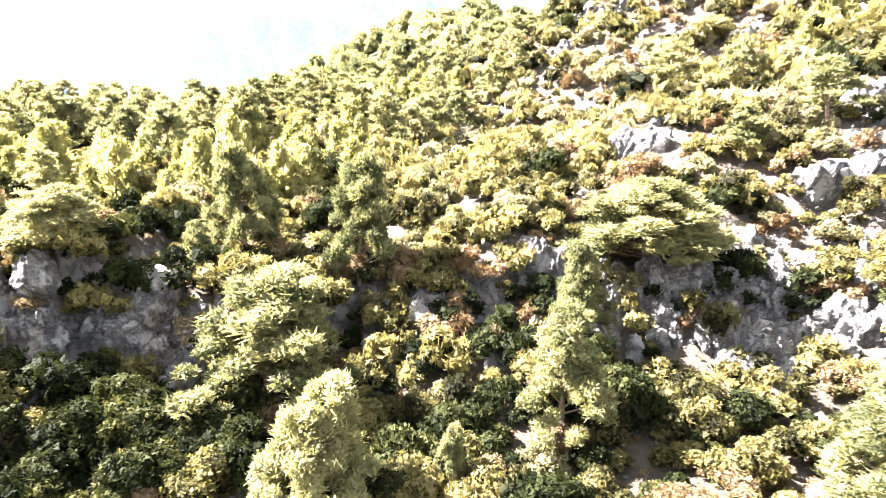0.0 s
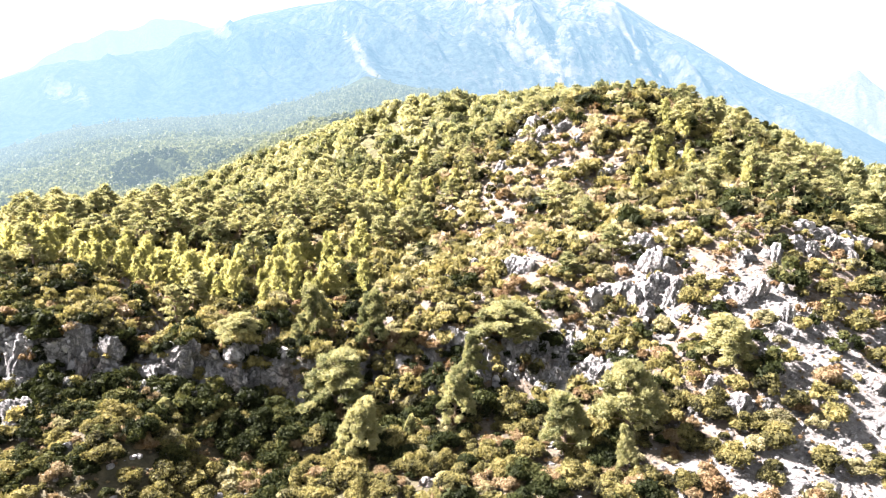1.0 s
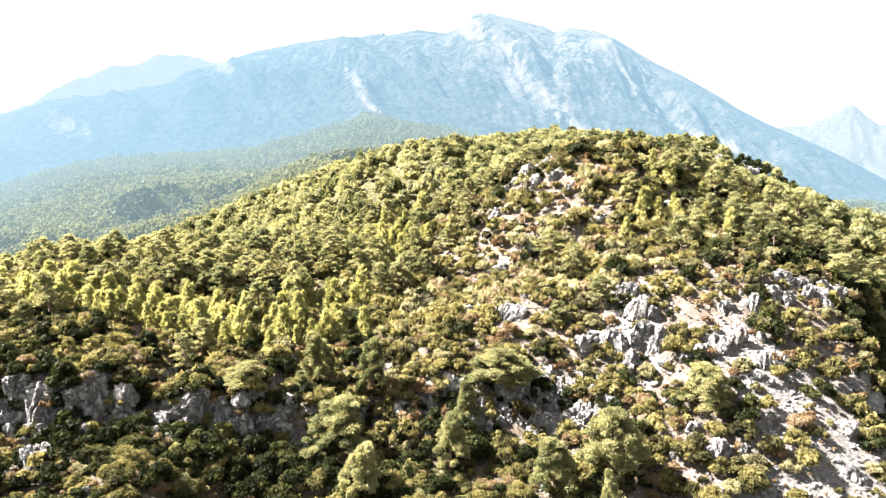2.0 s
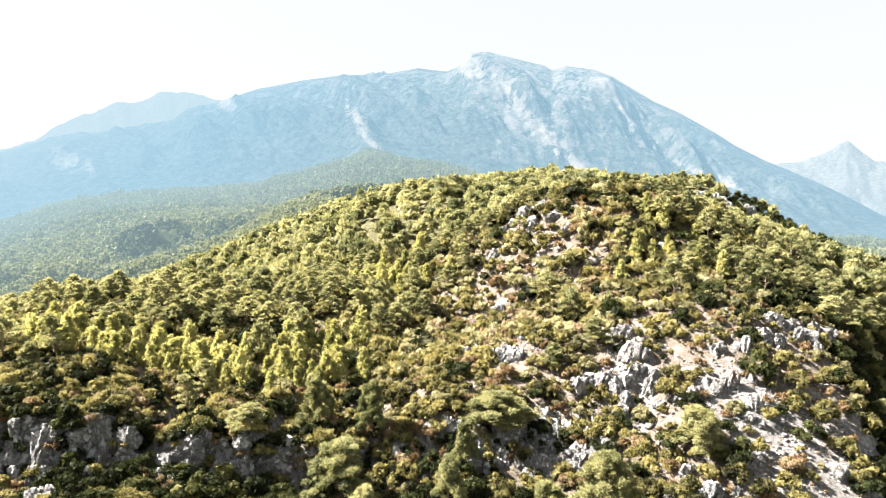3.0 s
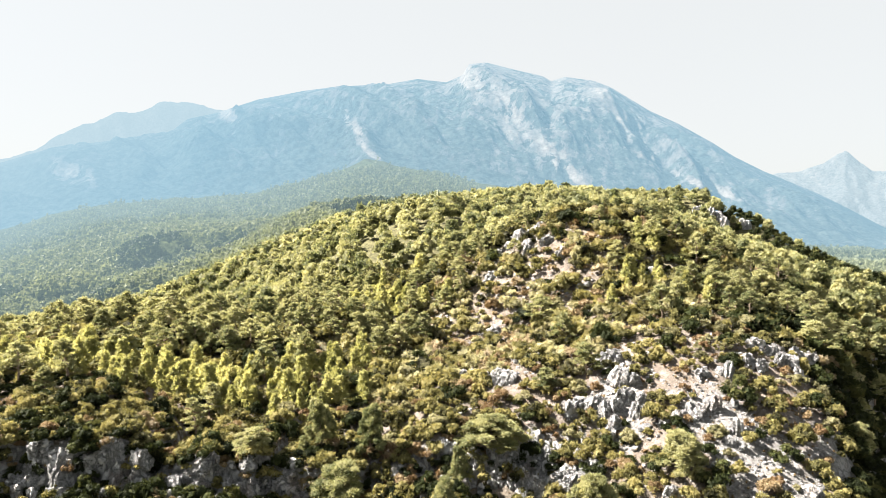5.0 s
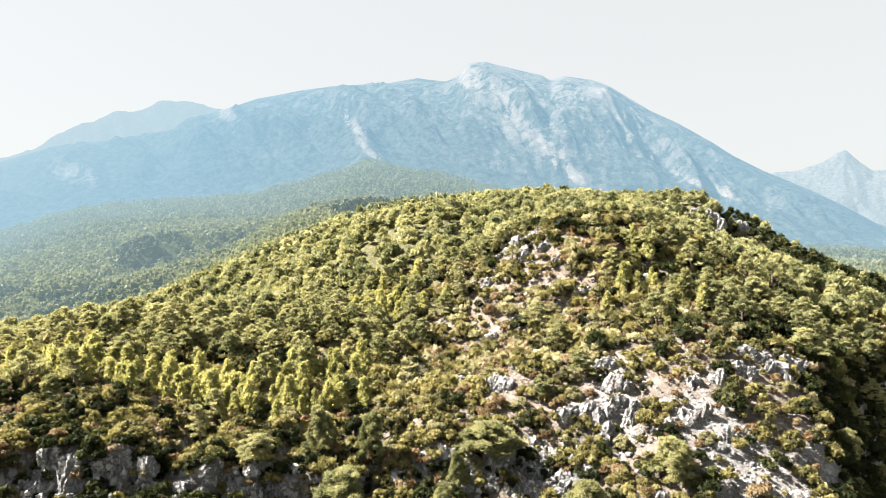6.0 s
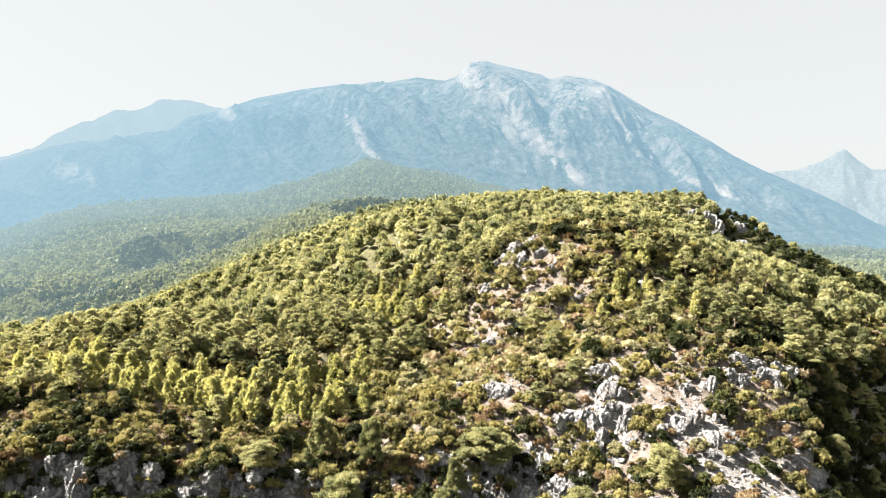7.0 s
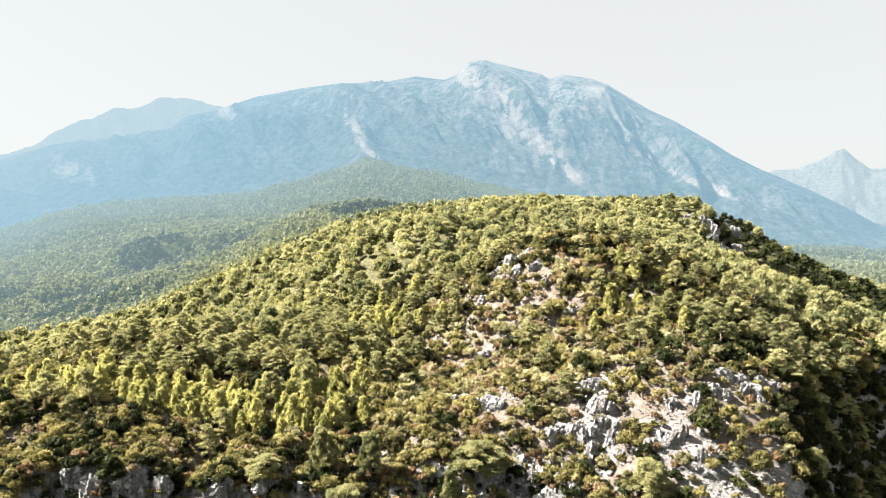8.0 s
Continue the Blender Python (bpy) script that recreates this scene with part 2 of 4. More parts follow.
# near-black first stop paints the shade inside the golden bushes
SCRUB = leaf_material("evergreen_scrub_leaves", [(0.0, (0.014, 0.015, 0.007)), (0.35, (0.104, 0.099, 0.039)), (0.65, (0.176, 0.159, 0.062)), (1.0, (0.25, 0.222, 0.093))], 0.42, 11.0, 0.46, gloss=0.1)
# dark green leaves, also put where gully, hollow and flank lie in shade
DARK = leaf_material("dark_and_shade_leaves", [(0.0, (0.008, 0.011, 0.005)), (0.5, (0.021, 0.027, 0.01)), (0.8, (0.042, 0.049, 0.017)), (1.0, (0.075, 0.076, 0.027))], 0.3, 11.0, 0.46, gloss=0.05)
SAGE = leaf_material("grey_olive_scrub_leaves", [(0.0, (0.085, 0.082, 0.045)), (0.4, (0.2, 0.19, 0.105)), (0.75, (0.29, 0.272, 0.155)), (1.0, (0.36, 0.335, 0.205))], 0.45, 11.0, 0.46, gloss=0.1)
DRY = leaf_material("dry_scrub_leaves", [(0.0, (0.12, 0.075, 0.036)), (0.45, (0.19, 0.137, 0.074)), (1.0, (0.25, 0.205, 0.13))], 0.3, 14.0, 0.48)


def bark_material():
    m, t, b, out = nodes_of("pine_bark")
    c = ramp(t, [(0.3, (0.10, 0.07, 0.05)), (0.7, (0.26, 0.20, 0.15))])
    t.links.new(noise_at(t, 9, 5), c.inputs[0])
    t.links.new(c.outputs[0], b.inputs["Base Color"])
    b.inputs["Roughness"].default_value = 0.9
    return m


def limestone(t):
    """Pale lumps of grey limestone, the shade of the crevices between them painted in: colour and height."""
    where = put(t, "ShaderNodeNewGeometry").outputs["Position"]
    bent = t.nodes.new("ShaderNodeVectorMath")
    bent.operation = "ADD"
    warp = put(t, "ShaderNodeTexNoise", Scale=1.1, Detail=7, Roughness=0.7)
    t.links.new(where, warp.inputs["Vector"])
    t.links.new(where, bent.inputs[0])
    wide = t.nodes.new("ShaderNodeVectorMath")
    wide.operation = "SCALE"
    wide.inputs["Scale"].default_value = 2.2
    t.links.new(warp.outputs["Color"], wide.inputs[0])
    t.links.new(wide.outputs[0], bent.inputs[1])
    squeezed = put(t, "ShaderNodeMapping")
    squeezed.inputs["Scale"].default_value = (1.1, 1.1, 0.7)
    t.links.new(bent.outputs[0], squeezed.inputs[0])
    cells = t.nodes.new("ShaderNodeTexVoronoi")
    cells.feature = "DISTANCE_TO_EDGE"
    cells.inputs["Scale"].default_value = 1.0
    t.links.new(squeezed.outputs[0], cells.inputs["Vector"])
    # crevices darkened in the colour, since bumps show little on shaded faces
    gap = ramp(t, [(0.0, (0.2, 0.2, 0.21)), (0.14, (1, 1, 1))])
    t.links.new(cells.outputs["Distance"], gap.inputs[0])
    grey = ramp(t, [(0.3, (0.16, 0.163, 0.17)), (0.45, (0.35, 0.352, 0.352)), (0.7, (0.47, 0.465, 0.46))])
    t.links.new(noise_at(t, 0.9, 8, rough=0.68), grey.inputs[0])
    rust = ramp(t, [(0.56, (0, 0, 0)), (0.7, (1, 1, 1))])
    t.links.new(noise_at(t, 0.37, 3), rust.inputs[0])
    colour = blend(t, calc(t, "MULTIPLY", rust.outputs[0], 0.3), grey.outputs[0], (0.42, 0.28, 0.19))
    streak = ramp(t, [(0.36, (0.25, 0.25, 0.27)), (0.46, (1, 1, 1))])
    t.links.new(noise_at(t, 1.9, 7, squeezed.outputs[0], 0.7), streak.inputs[0])
    colour = blend(t, 0.62, blend(t, 0.9, colour, streak.outputs[0], "MULTIPLY"), gap.outputs[0], "MULTIPLY")
    height = calc(t, "ADD", calc(t, "ADD", noise_at(t, 2.6, 8, rough=0.7), calc(t, "MULTIPLY", streak.outputs[0], 0.4)), calc(t, "MULTIPLY", gap.outputs[0], 0.7))
    return colour, height


def rock_material():
    m, t, b, out = nodes_of("limestone")
    colour, height = limestone(t)
    t.links.new(colour, b.inputs["Base Color"])
    b.inputs["Roughness"].default_value = 0.92
    b.inputs["Specular IOR Level"].default_value = 0.2
    bump = put(t, "ShaderNodeBump", Strength=1.0, Distance=0.5)
    t.links.new(height, bump.inputs["Height"])
    t.links.new(bump.outputs[0], b.inputs["Normal"])
    return m


def ground_material():
    """Stony hillside: dry earth and litter, grit, and pale scree where the attribute says so."""
    m, t, b, out = nodes_of("stony_hillside")
    earth = ramp(t, [(0.3, (0.08, 0.068, 0.05)), (0.5, (0.15, 0.127, 0.107)), (0.72, (0.27, 0.235, 0.213))])
    t.links.new(noise_at(t, 0.45, 8, rough=0.7), earth.inputs[0])
    grit = ramp(t, [(0.36, (0.09, 0.085, 0.075)), (0.48, (0.19, 0.185, 0.18)), (0.7, (0.30, 0.294, 0.286))])
    t.links.new(noise_at(t, 2.6, 8, rough=0.75), grit.inputs[0])
    scree = t.nodes.new("ShaderNodeAttribute")
    scree.attribute_name = "scree"
    fac = ramp(t, [(0.42, (0, 0, 0)), (0.58, (1, 1, 1))])
    t.links.new(calc(t, "ADD", scree.outputs["Fac"], calc(t, "MULTIPLY", calc(t, "SUBTRACT", noise_at(t, 0.8, 6), 0.5), 0.9)), fac.inputs[0])
    under = t.nodes.new("ShaderNodeAttribute")
    under.attribute_name = "undergrowth"
    green = ramp(t, [(0.35, (0.035, 0.038, 0.017)), (0.7, (0.12, 0.112, 0.05))])
    t.links.new(noise_at(t, 0.9, 6, rough=0.7), green.inputs[0])
    soil = blend(t, under.outputs["Fac"], earth.outputs[0], green.outputs[0])
    crag, lumps = limestone(t)
    steep = t.nodes.new("ShaderNodeSeparateXYZ")
    t.links.new(put(t, "ShaderNodeNewGeometry").outputs["True Normal"], steep.inputs[0])
    bare = ramp(t, [(0.56, (1, 1, 1)), (0.7, (0, 0, 0))])
    t.links.new(calc(t, "ADD", steep.outputs["Z"], calc(t, "MULTIPLY", calc(t, "SUBTRACT", noise_at(t, 0.6, 5), 0.5), 0.25)), bare.inputs[0])
    land_colour = blend(t, fac.outputs[0], soil, grit.outputs[0])
    t.links.new(blend(t, bare.outputs[0], land_colour, crag), b.inputs["Base Color"])
    b.inputs["Roughness"].default_value = 0.95
    b.inputs["Specular IOR Level"].default_value = 0.15
    bump = put(t, "ShaderNodeBump", Strength=1.0, Distance=0.45)
    grain = noise_at(t, 4.0, 7, rough=0.75)
    t.links.new(calc(t, "ADD", grain, calc(t, "MULTIPLY", lumps, bare.outputs[0])), bump.inputs["Height"])
    t.links.new(bump.outputs[0], b.inputs["Normal"])
    return m


def distance_material(name, wood, rock, painted_haze, amount, bare, relief=3.0):
    """Far slopes: woods, bare rock where steep, and haze painted over the surface as emission."""
    m, t, b, out = nodes_of(name)
    pos = put(t, "ShaderNodeNewGeometry")
    woods = ramp(t, [(0.4, tuple(0.35 * v for v in wood)), (0.6, tuple(1.3 * v for v in wood))])
    t.links.new(noise_at(t, 0.08, 6, rough=0.8), woods.inputs[0])
    crag = ramp(t, [(0.36, tuple(0.4 * v for v in rock)), (0.6, rock)])
    t.links.new(noise_at(t, 0.05, 9, rough=0.8), crag.inputs[0])
    which = ramp(t, [(bare - 0.06, (0, 0, 0)), (bare + 0.06, (1, 1, 1))])
    bent = put(t, "ShaderNodeMapping")
    bent.inputs["Scale"].default_value = (0.05, 0.05, 0.03)
    t.links.new(pos.outputs["Position"], bent.inputs[0])
    bare_attr = t.nodes.new("ShaderNodeAttribute")
    bare_attr.attribute_name = "bare"
    gully = put(t, "ShaderNodeMapping")  # gullies run down the slope
    gully.inputs["Rotation"].default_value = (0.35, 0.25, 0.3)
    gully.inputs["Scale"].default_value = (0.026, 0.014, 0.0045)
    t.links.new(pos.outputs["Position"], gully.inputs[0])
    streaks = calc(t, "MULTIPLY", calc(t, "SUBTRACT", noise_at(t, 1.0, 6, gully.outputs[0], 0.66), 0.5), 1.5)
    patches = calc(t, "MULTIPLY", calc(t, "SUBTRACT", noise_at(t, 1.0, 10, bent.outputs[0], 0.75), 0.5), 1.9)
    t.links.new(calc(t, "ADD", bare_attr.outputs["Fac"], calc(t, "ADD", streaks, patches)), which.inputs[0])
    paler = ramp(t, [(0.35, (0.42, 0.44, 0.46)), (0.9, (1.2, 1.08, 1.0))])  # the barest faces are the palest
    t.links.new(bare_attr.outputs["Fac"], paler.inputs[0])
    t.links.new(blend(t, which.outputs[0], woods.outputs[0], blend(t, 1.0, crag.outputs[0], paler.outputs[0], "MULTIPLY")), b.inputs["Base Color"])
    b.inputs["Roughness"].default_value = 1.0
    b.inputs["Specular IOR Level"].default_value = 0.0
    bump = put(t, "ShaderNodeBump", Strength=1.0, Distance=1.6 * relief)
    t.links.new(noise_at(t, 0.35 / relief, 9, rough=0.72), bump.inputs["Height"])
    small = put(t, "ShaderNodeBump", Strength=1.0, Distance=0.35 * relief)
    t.links.new(noise_at(t, 2.2 / relief, 6, rough=0.75), small.inputs["Height"])
    t.links.new(bump.outputs[0], small.inputs["Normal"])
    t.links.new(small.outputs[0], b.inputs["Normal"])
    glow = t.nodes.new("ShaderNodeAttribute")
    glow.attribute_name = "painted_haze"
    white = ramp(t, [(0.72, painted_haze), (0.95, (0.066, 0.089, 0.1))])  # the painted haze whitens towards the sun
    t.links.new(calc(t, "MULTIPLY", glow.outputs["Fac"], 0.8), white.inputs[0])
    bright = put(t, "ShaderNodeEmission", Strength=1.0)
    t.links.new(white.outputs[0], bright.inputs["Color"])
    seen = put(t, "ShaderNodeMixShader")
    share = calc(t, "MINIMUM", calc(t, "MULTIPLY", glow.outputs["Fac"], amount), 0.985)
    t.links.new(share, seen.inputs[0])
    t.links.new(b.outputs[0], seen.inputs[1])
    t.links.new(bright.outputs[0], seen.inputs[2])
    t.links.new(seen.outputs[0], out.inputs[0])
    return m


BARK, ROCK, GROUND = bark_material(), rock_material(), ground_material()
# wooded foothills: dark ground, so gaps between the trees read as shade
FOOTHILL = distance_material("wooded_foothills", (0.05, 0.06, 0.03), (0.24, 0.22, 0.2), HAZE_GLOW, 0.88, 0.8)
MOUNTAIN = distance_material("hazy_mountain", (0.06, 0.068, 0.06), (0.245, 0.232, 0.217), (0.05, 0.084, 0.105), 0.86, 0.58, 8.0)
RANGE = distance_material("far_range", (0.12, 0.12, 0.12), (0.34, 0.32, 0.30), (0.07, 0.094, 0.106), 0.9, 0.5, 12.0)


# ---- meshes from arrays ----
def mesh_of(name, verts, faces, material, tint=None, attrs=(), smooth=False):
    verts, faces = np.asarray(verts, np.float32), np.asarray(faces, np.int32)
    me = bpy.data.meshes.new(name)
    n = faces.shape[1]
    me.vertices.add(len(verts))
    me.vertices.foreach_set("co", verts.ravel())
    me.loops.add(faces.size)
    me.loops.foreach_set("vertex_index", faces.ravel())
    me.polygons.add(len(faces))
    me.polygons.foreach_set("loop_start", np.arange(0, faces.size, n, dtype=np.int32))
    me.polygons.foreach_set("use_smooth", np.full(len(faces), smooth))
    for key, values in ([("tint", tint)] if tint is not None else []) + list(attrs):
        a = me.attributes.new(key, "FLOAT", "POINT")
        a.data.foreach_set("value", np.asarray(values, np.float32))
    me.materials.append(material)
    me.update(calc_edges=True)
    me.validate()
    return me


def join(pieces):
    """Pieces of (verts, faces, tint) into one."""
    vs, fs, ts, base = [], [], [], 0
    for v, f, t in pieces:
        vs.append(v), fs.append(f + base), ts.append(t)
        base += len(v)
    return np.concatenate(vs), np.concatenate(fs), np.concatenate(ts)


def ball(level):
    bm = bmesh.new()
    bmesh.ops.create_icosphere(bm, subdivisions=level, radius=1)
    v = np.array([p.co for p in bm.verts])
    f = np.array([[p.index for p in q.verts] for q in bm.faces])
    bm.free()
    return v, f


BALLS = {k: ball(k) for k in (1, 2, 3, 4)}
BALLS[0] = (np.array([(1, 0, 0), (0, 1, 0), (-1, 0, 0), (0, -1, 0), (0, 0, 1), (0, 0, -1)], float), np.array([(0, 1, 4), (1, 2, 4), (2, 3, 4), (3, 0, 4), (1, 0, 5), (2, 1, 5), (3, 2, 5), (0, 3, 5)]))


def puff(centre, radii, leaves, length, width, core=0.62, tint=0.5, inner_shade=0.2, fringe=0.3, heart=1):
    """A clump of foliage: a soft heart, its colour darkened for shade, leaves or tufts lying over it like shingles, and
    a fringe that sticks out.
    """
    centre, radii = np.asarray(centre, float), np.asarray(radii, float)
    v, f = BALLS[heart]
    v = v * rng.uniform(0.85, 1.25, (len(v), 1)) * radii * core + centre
    out = [(v, f, np.full(len(v), tint - inner_shade))]
    d = rng.normal(size=(leaves, 3))
    d /= np.linalg.norm(d, axis=1)[:, None]
    d[:, 2] = np.where(d[:, 2] < -0.45, -d[:, 2], d[:, 2])
    root = centre + d * radii * rng.uniform(0.6, 1.05, (leaves, 1))
    out_way = d + rng.normal(0, 0.35, (leaves, 3)) + (0, 0, 0.3)
    flat_way = np.cross(d, rng.normal(size=(leaves, 3))) + 0.35 * d + rng.normal(0, 0.25, (leaves, 3))
    way = np.where(rng.uniform(size=(leaves, 1)) < fringe, out_way, flat_way)
    way /= np.linalg.norm(way, axis=1)[:, None]
    side = np.cross(way, d + rng.normal(0, 0.5, (leaves, 3)))
    side /= np.linalg.norm(side, axis=1)[:, None] + 1e-6
    ln = length * rng.uniform(0.6, 1.3, (leaves, 1))
    tri = np.stack([root - side * width - way * ln * 0.4, root + side * width - way * ln * 0.4, root + way * ln * 0.6], 1).reshape(-1, 3)
    out.append((tri, np.arange(3 * leaves).reshape(-1, 3), np.repeat(tint + rng.uniform(-0.18, 0.2, leaves), 3)))
    return join(out)


def leaf_size(r, flat, leaves, cover=1.15, slender=2.0):
    """Length and half width with which so many leaves cover a clump of radius r."""
    area = 4 * math.pi * r * r * (0.4 + 0.6 * flat) * cover / leaves
    return math.sqrt(area * slender), math.sqrt(area / slender)


def stick(a, b, ra, rb, sides=6):
    """A tapered limb."""
    a, b = np.asarray(a, float), np.asarray(b, float)
    w = (b - a) / np.linalg.norm(b - a)
    s = np.cross(w, (0.3, 0.9, 0.1))
    s /= np.linalg.norm(s)
    u = np.cross(w, s)
    ang = np.arange(sides) * 2 * math.pi / sides
    ring = np.cos(ang)[:, None] * s + np.sin(ang)[:, None] * u
    v = np.concatenate([a + ring * ra, b + ring * rb])
    k = np.arange(sides)
    n = (k + 1) % sides
    f = np.concatenate([np.stack([k, n, n + sides], 1), np.stack([k, n + sides, k + sides], 1)])
    return v, f, np.zeros(len(v))


# ---- plants, in metres, sized to fit the camera's view ----
def pine_shape(height, spread, start, droop, clumps, blades, apart=False, flats=(0.45, 0.75)):
    """Trunk with limbs, and crown, of a spreading pine."""
    lean = rng.uniform(-0.12, 0.12, 2) * height
    bends = [np.array([lean[0] * q * q, lean[1] * q * q, height * 0.93 * q]) for q in np.linspace(0, 1, 6)]
    wood = [stick(bends[k], bends[k + 1], 0.028 * height * (1 - 0.17 * k), 0.028 * height * (1 - 0.17 * (k + 1))) for k in range(5)]
    crown, boughs = [], []
    for k in range(clumps):
        q = start + (1 - start) * (k + rng.uniform(0, 1)) / clumps
        reach = spread * (1 - ((q - start) / (1 - start)) ** droop * 0.85) * rng.uniform(0.2, 1.05) ** 0.5
        a = k * 2.399 + rng.uniform(-0.5, 0.5)
        axis = np.array([np.interp(q, np.linspace(0, 1, 6), [p[c] for p in bends]) for c in range(3)])
        tip = axis + np.array([math.cos(a) * reach, math.sin(a) * reach, 0.04 * height + 0.12 * reach])
        if k % 2 == 0 and reach > 0.2 * spread:
            boughs.append(stick(axis - (0, 0, 0.05 * height), tip, 0.008 * height, 0.003 * height, 5))
        for sub in range(2):  # each bough ends in two tufts
            r, flat = spread * rng.uniform(0.15, 0.30) * (1 - 0.25 * sub), rng.uniform(*flats)
            at = tip + sub * rng.uniform(-0.3, 0.3, 3) * spread * (1, 1, 0.35) - sub * 0.25 * (tip - axis) * (1, 1, 0)
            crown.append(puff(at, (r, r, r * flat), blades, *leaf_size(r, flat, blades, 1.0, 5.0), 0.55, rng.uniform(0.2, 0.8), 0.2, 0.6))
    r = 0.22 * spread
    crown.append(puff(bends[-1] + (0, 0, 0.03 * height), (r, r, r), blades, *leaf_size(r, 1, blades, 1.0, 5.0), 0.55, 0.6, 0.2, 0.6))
    if apart:
        return join(wood), join(crown), boughs
    return join(wood + boughs), join(crown)


def young_shape(height, clumps, blades):
    """A young pine: feathery cone of upturned shoots."""
    wood = [stick((0, 0, 0), (0, 0, height * 0.9), 0.03 * height, 0.008 * height)]
    crown = []
    for k in range(clumps):
        q = 0.12 + 0.85 * (k + rng.uniform(0, 1)) / clumps
        reach = 0.37 * height * (1.08 - q) * rng.uniform(0.35, 1.0)
        a = k * 2.399
        r = height * rng.uniform(0.10, 0.17) * (1.25 - 0.6 * q)
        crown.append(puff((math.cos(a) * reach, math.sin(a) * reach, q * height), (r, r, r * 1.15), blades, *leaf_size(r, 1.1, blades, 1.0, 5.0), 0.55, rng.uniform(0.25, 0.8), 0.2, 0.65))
    return join(wood), join(crown)


def shrub_shape(size, clumps, blades, inner_shade=0.4):
    """A rounded evergreen bush of several stems."""
    wood, crown = [], []
    for k in range(clumps):
        a, q = k * 2.399, rng.uniform(0, 1) ** 0.5
        tip = np.array([math.cos(a) * q * 0.62, math.sin(a) * q * 0.62, 0.75 - 0.5 * q * q + rng.uniform(-0.1, 0.12)]) * size
        wood.append(stick((0.05 * math.cos(a), 0.05 * math.sin(a), -0.1), tip, 0.03 * size, 0.01 * size, 4))
        r = size * rng.uniform(0.24, 0.4)
        crown.append(puff(tip, (r, r, r * 0.85), blades, *leaf_size(r, 0.85, blades), 0.68, rng.uniform(0.15, 0.8), inner_shade))
    return join(wood), join(crown)


# ---- zones of the hillside, by plan ----
def scree_at(x, y):
    s = 0.75 * spot(x, y, 29, 12.5, 13, 5) + 0.45 * spot(x, y, 35, 20, 6, 5) + 0.75 * spot(x, y, 22.3, 31.5, 2.2, 4) + 0.6 * spot(x, y, 24.2, 40, 2.2, 6) + 0.6 * spot(x, y, 33, 25, 4, 6) + 0.5 * spot(x, y, 44, 27, 6, 5) + 0.3 * spot(x, y, 30, 31, 7, 5)
    clearings = np.clip(0.55 + 1.8 * fbm(x / 5, y / 5, 33, 3), 0, 1)  # stony patches between the bushes of the open slope
    s = s + 0.4 * clearings * (spot(x, y, 13, 57, 13, 18) + 0.2 * spot(x, y, 30, 47, 8, 8))
    return s + 0.25 * spot(x, y, 18, 78, 5, 4) + 0.2 * spot(x, y, 31, 70, 3, 8)


def woods_at(x, y):
    w = ease((y - 52 - 0.55 * np.clip(x + 10, 0, 60)) / 10) * (1 - 0.9 * spot(x, y, 13, 66, 14, 20)) * (1 - 0.75 * spot(x, y, 27, 58, 12, 15))
    w = np.maximum(w, 0.75 * ease((x - 26) / 8) * ease((y - 44) / 6))
    return np.maximum(w, 0.9 * ease((y - 92) / 15))


def young_at(x, y):
    return ease((y - 39) / 4) * ease((57 - y) / 4) * ease((-5 - x) / 6) * ease((x + 55) / 10) + 0.9 * spot(x, y, -7, 80, 6, 9) + 0.4 * spot(x, y, 36, 62, 6, 9)


# ---- the land as one sheet, then the far land ----
def turns(n):
    return np.concatenate([np.linspace(-47, 47, n), np.linspace(51, 309, 44)])


NEAR_RINGS = np.concatenate([[0.01, 10, 20, 30], np.arange(40, 84, 0.34), 84 * (402 / 84) ** np.linspace(0, 1, 140)])
FOOT_RINGS = 400 * (1262 / 400) ** np.linspace(0, 1, 90)
PEAK_RINGS = np.concatenate([np.linspace(1260, 2030, 170), np.linspace(2070, 4900, 20)])


def sheet(name, rings, count, material, attrs_of):
    d, a = np.meshgrid(rings, np.radians(turns(count)), indexing="ij")
    x, y = HUB[0] + d * np.sin(a), HUB[1] + d * np.cos(a)
    z = land(x, y)
    nr, nt = d.shape
    i, j = np.meshgrid(np.arange(nr - 1), np.arange(nt), indexing="ij")
    i, j = i.ravel(), j.ravel()
    k = (j + 1) % nt
    faces = np.stack([i * nt + j, (i + 1) * nt + j, (i + 1) * nt + k, i * nt + k], 1)[:, ::-1]
    verts = np.stack([x.ravel(), y.ravel(), z.ravel()], 1)
    return new(name, mesh_of(name, verts, faces, material, None, attrs_of(x.ravel(), y.ravel(), z.ravel(), d.ravel(), np.degrees(a.ravel())), True))


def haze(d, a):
    """Share of haze painted over a far slope: more with distance and towards the sun."""
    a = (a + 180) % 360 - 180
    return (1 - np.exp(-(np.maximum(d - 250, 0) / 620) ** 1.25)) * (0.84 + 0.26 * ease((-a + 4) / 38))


def knolls(d, a):
    """Rocky knolls of the foothills."""
    a = (a + 180) % 360 - 180
    return 0.45 * spot(a, d, -25, 615, 2, 18) + 0.8 * spot(a, d, -17.6, 585, 1.3, 16) + 0.5 * spot(a, d, -2.5, 560, 2, 20)


# undergrowth darkens the gully floor too, partly in place of its shade
ground = tagged(sheet("ground", NEAR_RINGS, 330, GROUND, lambda x, y, z, d, a: [("scree", 1.3 * scree_at(x, y)), ("undergrowth", np.clip(0.8 * spot(x, y, -12, 14, 26, 12) + 0.95 * ease((6 - y) / 8) + ease((y - 88) / 14) + 0.85 * woods_at(x, y), 0, 0.95))]),
                "stony dry hillside with pale scree and brown litter", "ground", kind="structure")
